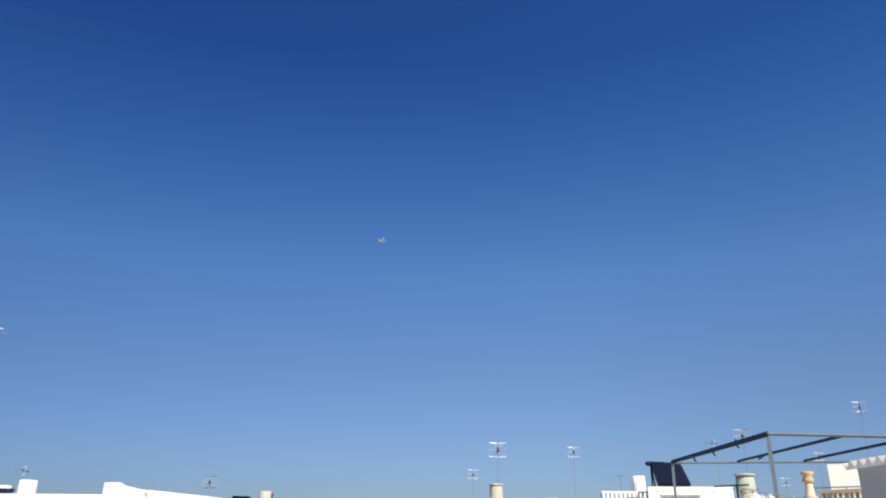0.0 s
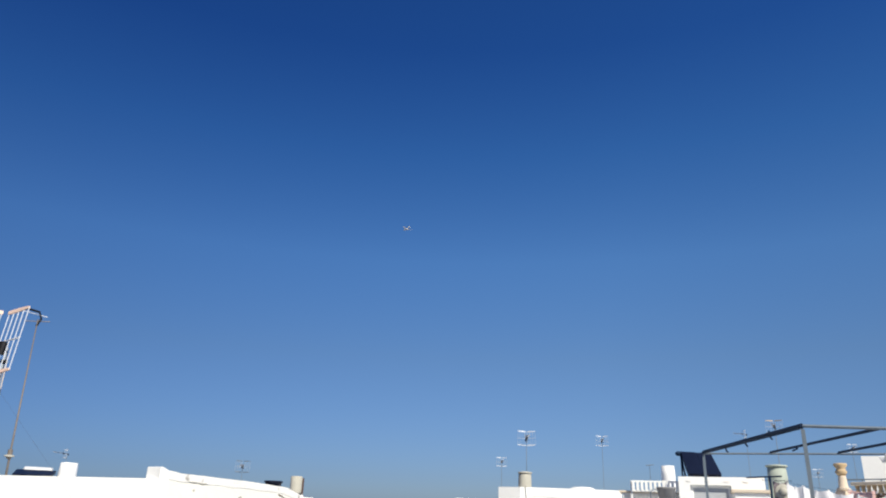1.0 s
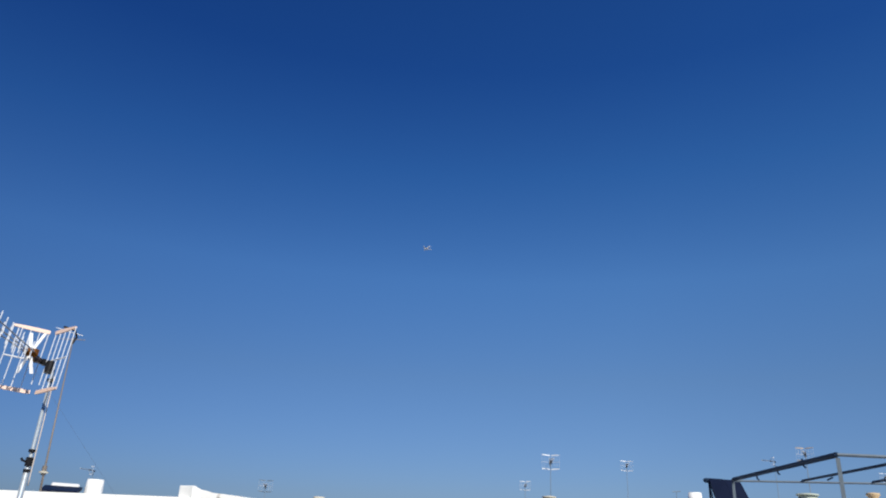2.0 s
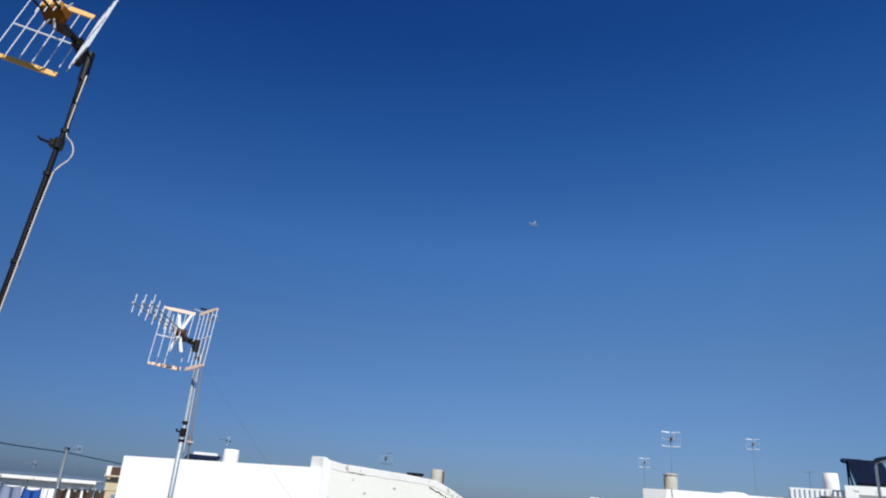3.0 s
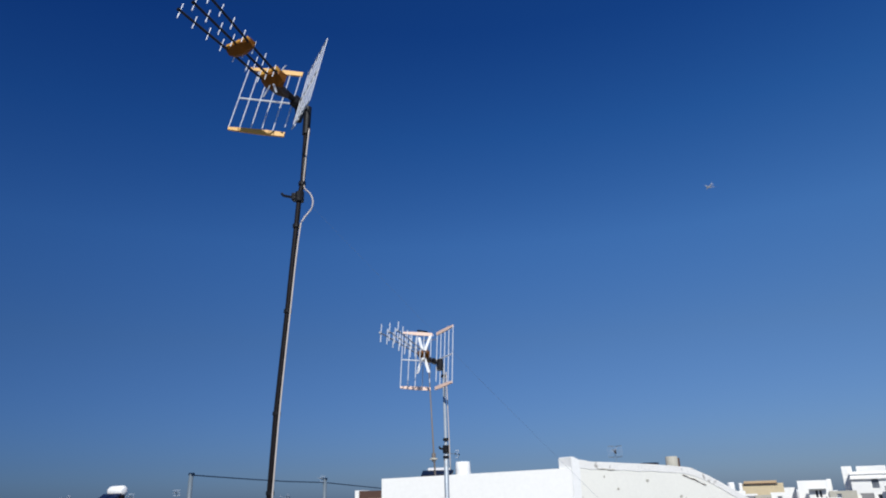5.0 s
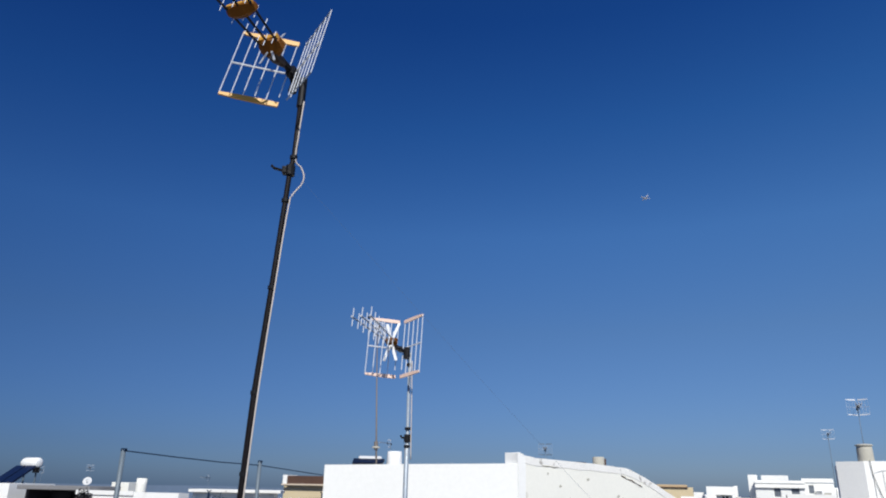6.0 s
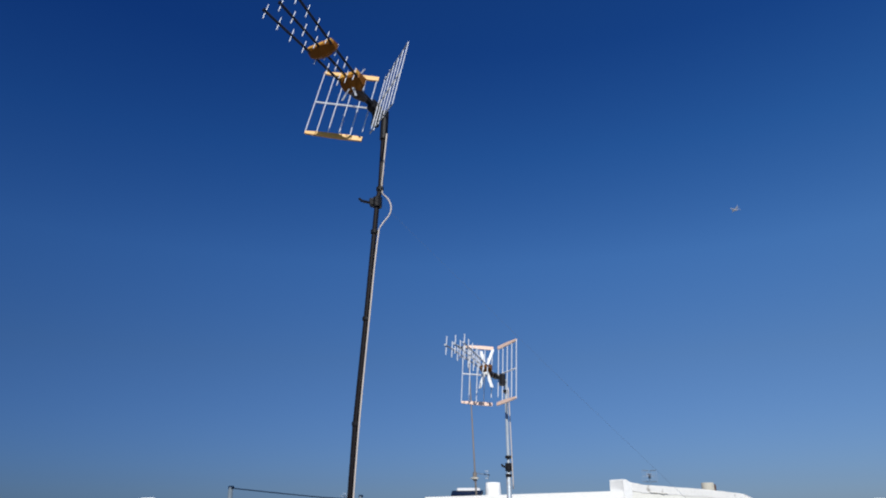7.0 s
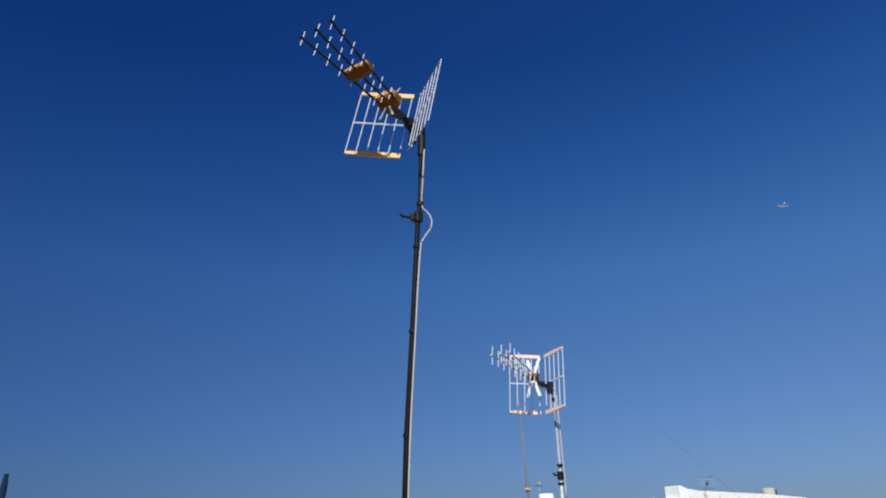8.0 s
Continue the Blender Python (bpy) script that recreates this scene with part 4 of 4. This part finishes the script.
for nm, x, y, z in (("line_post", -5.05, 9.84, 1.90), ("line_post", -3.885, 12.70, 1.81)):
    p = thing("line_post", pose(x, y, DECK_L), "grey steel clothes line post with bracket", "post", "clothes line posts")
    part("shaft", tubed([(0, 0, 0), (0, 0, z - DECK_L)], 0.033, 10), PALESTEEL, p, smooth=True)
    part("cap", boxed((-0.03, -0.03, z - DECK_L - 0.02), (0.038, 0.03, z - DECK_L + 0.02), 0.008), STEEL, p)
line([(-5.05, 9.84, 1.89), (-4.7, 10.7, 1.855), (-4.3, 11.7, 1.822), (-3.885, 12.70, 1.81), (-3.1, 14.5, 1.70), (-2.4, 16.5, 1.62)], "dark slack wire between two posts", 0.008)
# the recess shade comes from the pane's grey colour
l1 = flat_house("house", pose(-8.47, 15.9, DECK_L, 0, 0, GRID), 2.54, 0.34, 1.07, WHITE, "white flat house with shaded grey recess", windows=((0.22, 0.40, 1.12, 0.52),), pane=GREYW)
part("parapet_trim", boxed((-0.02, -0.03, 1.0), (1.45, -0.002, 1.09), 0.008), WHITE, l1)
part("window_leaf", boxed((0.85, 0.0, 0.42), (0.92, 0.06, 0.80)), STEEL, l1, "narrow dark window leaf")
part("wall_stain", boxed((1.62, -0.012, 0.42), (1.70, 0.001, 0.75), 0.004), COPE, l1, "grey stained patch")
water_tank(-7.35, 16.45, DECK_L, 1.44, 0.118, CREAM, "cream round water tank on the white house", False)
slab = thing("roof_box", pose(-8.0, 16.9, DECK_L, 0, 0, GRID), "low cream rooftop box", "roof box")
part("body", boxed((-0.25, 0, 0), (0.22, 0.6, 1.24), 0.01), CREAM, slab)
low = thing("low_wall", pose(-6.9, 13.45, DECK_L, 0, 0, GRID), "stepped white roof wall with stained ledge", "wall")
part("body", boxed((0, 0, 0), (1.75, 0.22, 0.60), 0.012), WHITE, low)
part("step", boxed((-0.35, -0.55, 0), (1.5, -0.001, 0.42), 0.012), WHITE, low)
part("rail", tubed([(0.5, -0.1, 0.60), (2.6, -0.1, 0.58)], 0.022, 8), STEEL, low, "dark pipe rail")
# stands in the sun; its shade is put into the grey base colour
grey = thing("low_wall", pose(-5.2, 12.1, DECK_L, 0, 0, GRID), "low rendered wall with shade put into its grey", "wall")
part("body", boxed((0, 0, 0), (1.3, 0.15, 0.60), 0.01), GREYW, grey)
part("cap", boxed((-0.02, -0.02, 0.60), (1.32, 0.17, 0.63), 0.006), COPE, grey)
plant = thing("potted_plant", pose(-5.0, 13.2, DECK_L), "low dark green potted plant on the roof", "plant")
part("pot", lathe(bmesh.new(), [(0.12, 0), (0.18, 0.3), (0.19, 0.32), (0.17, 0.33)], 16), TERRACOTTA, plant)
bm = bmesh.new()
random.seed(9)
for k in range(90):
    c = Vector((random.gauss(0, 0.14), random.gauss(0, 0.10), 0.42 + abs(random.gauss(0.1, 0.12))))
    d = Vector((random.uniform(-1, 1), random.uniform(-1, 1), random.uniform(-0.2, 1))).normalized() * 0.09
    s = d.cross(Vector((0.3, 0.2, 1))).normalized() * 0.022
    bm.faces.new([bm.verts.new(v) for v in (c - d, c + s, c + d, c - s)])
part("leaves", bm, LEAF, plant)
l2 = flat_house("house", pose(-6.30, 16.80, DECK_L, 0, 0, 8), 1.80, 1.2, 1.06, WHITE, "small white house with thin overhanging roof slab")
part("roof_slab", boxed((-0.08, -0.16, 1.065), (1.95, 1.3, 1.13), 0.01), COPE, l2, "thin grey roof slab")
part("pipe", tubed([(0.55, -0.1, 0.0), (0.62, -0.1, 1.06)], 0.016, 6), PALESTEEL, l2)
yh = flat_house("house", pose(-5.20, 21.4, DECK_L, 0, 0, GRID), 3.2, 2.2, 1.18, CREAMYELLOW, "cream house with dark brown roof edge", windows=((0.45, 0.55, 0.2, 0.25),))
part("roof_edge", boxed((0.14, -0.10, 1.185), (3.5, 2.2, 1.42), 0.01), BROWN, yh, "dark brown tiled roof edge")
part("eave", boxed((0.0, -0.16, 1.16), (3.5, -0.101, 1.20), 0.006), SAND, yh)
part("end_block", boxed((-0.02, -0.06, 1.185), (0.138, 0.5, 1.44), 0.008), WHITE, yh)

# washing on the west line
line([(-4.25, 11.2, 1.30), (-3.98, 11.54, 1.23), (-3.4, 12.2, 1.24), (-2.8, 12.9, 1.26)], "wire full of washing above a roof wall")
for x, y, z in ((-4.25, 11.2, 1.30), (-2.8, 12.9, 1.26)):
    p = thing("line_post", pose(x, y, DECK_L), "thin dark clothes line prop", "post")
    part("shaft", tubed([(0.0, 0, 0), (0, 0, z - DECK_L + 0.05)], 0.016, 8), STEEL, p)
    part("fork", tubed([(-0.03, 0, z - DECK_L + 0.07), (0, 0, z - DECK_L + 0.04), (0.03, 0, z - DECK_L + 0.07)], 0.010, 6), STEEL, p)
cloth("bed_sheet", (-4.22, 11.24, 1.28), (-4.02, 11.49, 1.24), 0.75, CLOTHPALE, "pale blue sheet drying on a line", 2, 0.05, 2, 0.5)
cloth("towel", (-4.0, 11.52, 1.22), (-3.82, 11.74, 1.22), 0.80, CLOTHBLUE, "bright blue towel drying on a line", 2, 0.05, 3, 0.2)
cloth("towel", (-3.80, 11.76, 1.22), (-3.74, 11.82, 1.22), 0.22, CLOTHWHITE, "small white cloth drying on a line", 1, 0.02, 4)
for k in range(4):
    x = -3.66 + 0.14 * k
    cloth("cloth", (x, 11.92 + 0.155 * k, 1.24), (x + 0.12, 12.06 + 0.155 * k, 1.24), 0.30 + 0.03 * (k % 2), CLOTHBROWN, "brown garment drying on a line", 1, 0.03, 6 + k, -0.2)
cloth("bed_sheet", (-3.84, 11.88, 0.98), (-2.95, 12.95, 1.02), 0.8, CLOTHPALE, "pale blue sheet drying on a line", 4, 0.06, 9, 0.2)
cloth("bed_sheet", (-3.02, 12.6, 1.18), (-2.72, 12.98, 1.22), 0.9, CLOTHPALE, "pale grey-blue sheet drying on a line", 2, 0.06, 11, 0.4)

bench = thing("low_wall", pose(-7.9, 10.75, DECK_L, 0, 0, GRID), "low roof wall with red-brown tiled coping and shade-dark body", "wall")
# body is near-black to hold the shade below the coping
part("body", boxed((0, 0, 0), (2.62, 0.16, 0.44), 0.01), DARK, bench)
part("ledge", boxed((0, -0.06, 0.44), (2.62, 0.16, 0.51), 0.008), FELT, bench, "dull grey plaster ledge")
part("coping", boxed((-0.02, -0.03, 0.512), (2.64, 0.18, 0.69), 0.012), TERRACOTTA, bench, "red-brown tiled coping")
# near-black strip on the front of the coping
part("opening", boxed((1.85, -0.045, 0.55), (2.45, -0.028, 0.65)), DARK, bench)
pier = thing("roof_pier", pose(-7.52, 14.2, DECK_L, 0, 0, GRID), "short white plastered pier beside the porch", "pier")
part("body", boxed((-0.07, -0.07, 0), (0.07, 0.07, 0.80), 0.012), WHITE, pier)
part("cap", boxed((-0.08, -0.08, 0.802), (0.13, 0.08, 0.86), 0.008), WHITE, pier)
shrub = thing("potted_plant", pose(-7.53, 14.2, DECK_L + 0.862), "small black-green potted plant on a white pier", "plant")
part("pot", lathe(bmesh.new(), [(0.05, 0), (0.07, 0.08), (0.075, 0.09), (0.06, 0.095)], 14), DARK, shrub)
bm = bmesh.new()
random.seed(12)
for k in range(320):
    c = Vector((random.gauss(0, 0.062), random.gauss(0, 0.05), 0.10 + abs(random.gauss(0.05, 0.06))))
    d = Vector((random.uniform(-1, 1), random.uniform(-1, 1), random.uniform(-0.2, 1))).normalized() * 0.05
    e = d.cross(Vector((0.3, 0.2, 1))).normalized() * 0.016
    bm.faces.new([bm.verts.new(v) for v in (c - d, c + e, c + d, c - e)])
part("leaves", bm, DARK, shrub)
stake = thing("line_post", pose(-4.9, 4.48, 0), "dark weathered post on the terrace edge", "post")
part("shaft", tubed([(0, 0, 0), (0, 0, 2.02), (0, 0, 2.12)], [0.022, 0.022, 0.015], 10), STEEL, stake)

# porch, box and solar heater on the far west roofs
porch = thing("porch", pose(-10.0, 16.7, DECK_L, 0, 0, GRID), "flat concrete porch with a dark open front", "porch")
part("roof_slab", boxed((-0.02, -0.25, 1.06), (1.95, 0.7, 1.15), 0.012), GREYW, porch)
# inner faces are near-black: the porch's shade is in their colour
part("back_wall", boxed((0, 0.6, 0), (1.9, 0.7, 1.06)), DARK, porch)
part("side_wall", boxed((-0.0, 0, 0), (0.08, 0.6, 1.06)), DARK, porch)
part("pier", boxed((1.80, -0.05, 0), (1.94, 0.12, 1.06)), WHITE, porch)
# added dark sheet that deepens the painted shade inside
part("curtain", boxed((0.25, 0.5, 0.35), (0.75, 0.54, 1.0)), DARK, porch)
part("front_ledge", boxed((-0.1, -0.35, 0), (1.7, -0.2, 0.46), 0.012), WHITE, porch)
part("tile_edge", boxed((-0.1, -0.42, 0.10), (1.75, -0.352, 0.30), 0.012), COPE, porch, "stained plaster edge")
wb = flat_house("house", pose(-11.9, 17.25, DECK_L, 0, 0, GRID), 1.52, 1.3, 1.16, WHITE, "plain white roof block with a satellite dish")


def dish(x, y, z, r, heading, label, foot):
    t = thing("satellite_dish", pose(x, y, foot), label, "satellite dish", "satellite dishes")
    h = z - foot
    bm = lathe(bmesh.new(), [(0.01, 0.0), (r * 0.4, r * 0.05), (r * 0.75, r * 0.17), (r, r * 0.3), (r * 0.99, r * 0.33), (r * 0.7, r * 0.2), (r * 0.3, r * 0.07), (0.01, r * 0.04)], 24)
    bmesh.ops.transform(bm, matrix=pose(0, 0, h, 65, 0, heading), verts=bm.verts)
    part("reflector", bm, DISH, t, smooth=True)
    part("stand", tubed([(0, 0, 0), (0, 0, h)], 0.02, 8), PALESTEEL, t)
    f = pose(0, 0, h, 65, 0, heading) @ Vector((0, 0, r * 0.9))
    part("feed_arm", tubed([(0, 0, h - r * 0.7), f], 0.006, 6), PALESTEEL, t)
    part("feed", boxed(f - Vector((0.018, 0.018, 0.018)), f + Vector((0.018, 0.018, 0.018)), 0.005), DISH, t)


dish(-10.75, 16.55, 0.98, 0.18, 165, "weathered grey satellite dish beside a white block", DECK_L)
dish(-11.85, 23.5, 1.20, 0.135, 10, "pale satellite dish on a roof post", DECK_L)
sh = thing("solar_water_heater", pose(-11.37, 19.2, DECK_L - 0.04, 0, 0, -25), "solar water heater with white tank and dark collectors", "solar heater")
part("tank", tubed([(-0.30, 0, 1.66), (-0.27, 0, 1.66), (-0.2, 0, 1.66), (0.24, 0, 1.66), (0.29, 0, 1.66), (0.31, 0, 1.66)], [0.06, 0.12, 0.14, 0.14, 0.12, 0.06], 20), TANK, sh, "white enamelled tank", True)
for x in (-0.62, -0.22):
    part("collector", sheet(bmesh.new(), (x - 0.14, -0.75, 0.9), (x + 0.20, -0.75, 0.9), (x + 0.58, -0.1, 1.56), (x + 0.24, -0.1, 1.56), 0.05), NAVYPANEL, sh)
for x in (-0.2, 0.24):
    part("leg", tubed([(x, 0, 0), (x, 0, 1.6)], 0.02, 6), PALESTEEL, sh)
    part("leg", tubed([(x - 0.36, -0.7, 0), (x - 0.36, -0.7, 0.92)], 0.02, 6), PALESTEEL, sh)
part("pipe_joint", boxed((0.25, -0.12, 1.42), (0.36, 0.0, 1.56), 0.01), BLACK, sh)

# small antennas far over the western roofs
for x, y, z, turn in ((-21.8, 39.4, 1.42, 190), (-13.9, 42.8, 1.14, 240), (-12.0, 43.4, 2.12, 205), (-19.9, 40.8, 1.56, 170), (-24.7, 38.2, 1.44, 220)):
    far_antenna(x, y, z, -8.9, turn, 0.72, True, FARROD)
pylon = thing("lattice_tower", pose(-58.0, 70.3, -9), "faint dark lattice antenna tower on the horizon", "tower")
PYLON_H = 12.0
for sx, sy in ((-1, -1), (1, -1), (1, 1), (-1, 1)):
    part("leg", tubed([(0.42 * sx, 0.42 * sy, 0), (0.16 * sx, 0.16 * sy, PYLON_H)], 0.03, 5), PALESTEEL, pylon)
for k in range(14):
    r0, r1 = 0.42 - 0.26 * k / 14, 0.42 - 0.26 * (k + 1) / 14
    z0, z1 = PYLON_H * k / 14, PYLON_H * (k + 1) / 14
    part("brace", tube(tubed([(-r0, -r0, z0), (r1, -r1, z1)], 0.03, 4), [(r0, -r0, z0), (-r1, -r1, z1)], 0.03, 4), PALESTEEL, pylon)
for z in (PYLON_H - 0.4, PYLON_H - 1.7):
    part("panel_antenna", tubed([(0.3, -0.3, z - 0.4), (0.3, -0.3, z + 0.4)], 0.16, 8), PALESTEEL, pylon)

# ---- the town beyond ----
def town_house(az, dist, w, d, ztop, seed, wall=None, heading=None):
    rnd = random.Random(seed)
    x, y = -0.3 + dist * math.sin(radians(az)), dist * math.cos(radians(az))
    h = ztop + 9
    cols = max(1, int(w / 1.6))
    wins = []
    for c in range(cols):
        for fl in range(2):
            if rnd.random() < 0.7:
                wins.append(((c + 0.5) * w / cols - 0.35, h - 1.75 - 2.7 * fl, 0.7, 1.1))
    t = flat_house("house", pose(x, y, -9, 0, 0, GRID if heading is None else heading), w, d, h, wall or WHITE, "distant flat-roofed white town house" if (wall or WHITE) is WHITE else "distant flat-roofed sand-coloured town house", 0.2, 0.45, wins, "town houses", None, FARGLASS)
    if rnd.random() < 0.7:
        a = rnd.uniform(0.1, 0.5) * w
        part("roof_room", boxed((a, d * 0.4, h - 0.5), (a + min(1.8, w * 0.4), d * 0.8, h + rnd.uniform(0.3, 0.9)), 0.02), WHITE, t)
    return t


# the hillside quarter past the sloping wall: corner, turn, width, height over the street, walls, openings
QUARTER = [
    (19.87, 79.36, -15.4, 3.24, 9.00, WHITE, ()),
    (23.83, 82.43, -17.7, 4.15, 9.63, CREAMYELLOW, ()),
    (21.05, 75.94, -16.5, 2.18, 8.76, WHITE, ((0.34, 8.01, 1.49, 0.52),)),
    (22.48, 73.96, -17.7, 1.44, 8.68, BEIGE, ((0.83, 6.74, 0.5, 1.67),)),
    (24.43, 75.44, -18.8, 1.86, 8.85, WHITE, ((0.56, 8.06, 0.45, 0.45),)),
    (26.80, 78.33, -19.5, 1.11, 9.22, WHITE, ()),
    (27.33, 76.02, -20.9, 2.71, 9.86, WHITE, ()),
    (27.12, 72.90, -21.2, 1.46, 9.32, WHITE, ((0.54, 8.35, 0.22, 0.65), (0.86, 8.35, 0.22, 0.65))),
    (27.94, 70.44, -22.7, 2.22, 8.95, BEIGE, ((0.57, 8.32, 0.41, 0.41),)),
    (31.54, 75.44, -23.2, 0.89, 11.09, WHITE, ()),
    (33.52, 76.77, -24.7, 2.57, 11.07, WHITE, ()),
    # second opening here is no window: a pane painted as a shade patch
    (31.50, 73.83, -24.9, 4.48, 10.58, WHITE, ((1.65, 8.98, 0.64, 1.01), (3.2, 9.09, 0.8, 0.8))),
    (36.48, 74.28, -27.3, 2.86, 10.83, WHITE, ((0.53, 9.35, 0.53, 0.85),)),
    (32.09, 68.62, -26.8, 3.99, 9.41, WHITE, ()),
]
quarter = []
for x, y, turn, w, h, wall, wins in QUARTER:
    label = "distant white flat-roofed town house" if wall is WHITE else "distant cream-yellow flat-roofed town house" if wall is CREAMYELLOW else "distant sand-coloured flat-roofed town house"
    quarter.append(flat_house("house", pose(x, y, -9, 0, 0, turn), w, 2.4, h, wall, label, 0.15, 0.3, wins, "town houses", None, GLASS if w < 1.5 else FARGLASS))
part("roof_edge", boxed((0.3, -0.12, 9.63), (3.55, 2.3, 9.90), 0.02), OCHRE, quarter[1], "ochre tiled roof edge")
part("eave", boxed((0.2, -0.2, 9.57), (3.65, -0.125, 9.66), 0.01), BROWN, quarter[1], "brown eave")
part("awning", sheet(bmesh.new(), (0.2, -0.7, 8.15), (1.95, -0.7, 8.15), (1.95, -0.01, 8.55), (0.2, -0.01, 8.55), 0.05), GREYW, quarter[2], "grey sloping awning")
for k in range(9):
    part("shutter_slat", boxed((0.04 + 0.085 * k, -0.05, 6.6), (0.09 + 0.085 * k, -0.004, 8.5)), SAND if k % 2 else BEIGE, quarter[3])
part("porch_slab", boxed((-0.1, -0.5, 9.12), (1.6, -0.004, 9.22), 0.01), WHITE, quarter[7], "thin white porch slab")
part("cornice", boxed((-0.05, -0.10, 10.30), (4.53, -0.004, 10.40), 0.01), WHITE, quarter[11])
part("string_course", boxed((-0.05, -0.22, 9.86), (4.53, -0.004, 9.98), 0.01), COPE, quarter[11])
part("cornice", boxed((-0.05, -0.12, 10.45), (2.9, -0.004, 10.56), 0.01), WHITE, quarter[12])
for n, (x, y, z0, z1, r) in enumerate(((22.18, 80.3, -0.6, 0.85, 0.35), (23.06, 80.05, -0.3, 0.76, 0.17), (30.9, 77.33, -0.5, 0.94, 0.23))):
    water_tank(x, y, z0, z1, r, TANK, "white round water tank on a distant roof", False, "distant tanks")
# low sheds and parapets crowded between the houses
clutter = random.Random(31)
for k in range(13):
    u = (k + clutter.uniform(0.2, 0.8)) / 13
    x, y = 26.3 + 11.0 * u, 71.8 - 3.4 * u + clutter.uniform(-1.2, 0.6)
    wall = clutter.choice((WHITE, WHITE, BEIGE, GREYW, CREAM))
    w, h = clutter.uniform(0.5, 1.5), 8.35 + 0.9 * u + clutter.uniform(-0.15, 0.45)
    wins = ((w * 0.3, h - 0.62, w * 0.35, 0.42),) if clutter.random() < 0.5 else ()
    flat_house("roof_shed", pose(x, y, -9, 0, 0, -24 + clutter.uniform(-6, 6)), w, 0.8, h, wall, "small distant rooftop shed among white houses", 0.1, 0.15, wins, "distant sheds", None, GLASS)
town_house(27.5, 80, 8, 12, 0.71, 19)
rnd = random.Random(77)
for k in range(60):
    az = -48 + 104 * (k + rnd.uniform(0.1, 0.9)) / 60
    dist = rnd.uniform(80, 240)
    town_house(az, dist, rnd.uniform(5, 10), rnd.uniform(6, 10), rnd.uniform(-3.6, -0.6) - (5.0 if az < -6 else 0) - 0.01 * dist, 200 + k, SAND if rnd.random() < 0.2 else None, rnd.choice((GRID, GRID - 30, GRID + 24)))

# ---- airliner high above ----
air = thing("airplane", pose(455, 1427, 592, 0, 6, 12) @ Matrix.Diagonal((0.66, 0.66, 0.66, 1)), "white twin-engined airliner high in the blue sky", "airplane")
part("fuselage", tubed([(0, -19, 1.0), (0, -17, 0.6), (0, -10, 0), (0, 12, 0), (0, 16, -0.1), (0, 18.5, -0.5)], [0.4, 1.0, 1.95, 1.95, 1.6, 0.3], 16), PLANEPAINT, air, smooth=True)
for s in (-1, 1):
    part("wing", sheet(bmesh.new(), (s * 1.5, -3, -0.8), (s * 1.5, 4, -0.8), (s * 17, -4.5, 0.6), (s * 17, -6.3, 0.6), 0.35), PLANEPAINT, air)
    part("tailplane", sheet(bmesh.new(), (s * 0.8, -17.5, 1.0), (s * 0.8, -14.0, 1.0), (s * 6.2, -17.5, 1.5), (s * 6.2, -19.0, 1.5), 0.25), PLANEPAINT, air)
    part("engine", tubed([(s * 5.5, -1.0, -2.0), (s * 5.5, 0.8, -2.0), (s * 5.5, 3.4, -2.0)], [0.7, 1.1, 1.0], 14), PLANEPAINT, air, smooth=True)
part("fin", sheet(bmesh.new(), (0.15, -18.5, 1.2), (0.15, -13.0, 1.6), (0.15, -17.5, 7.5), (0.15, -19.5, 7.5), 0.3), PLANEPAINT, air)
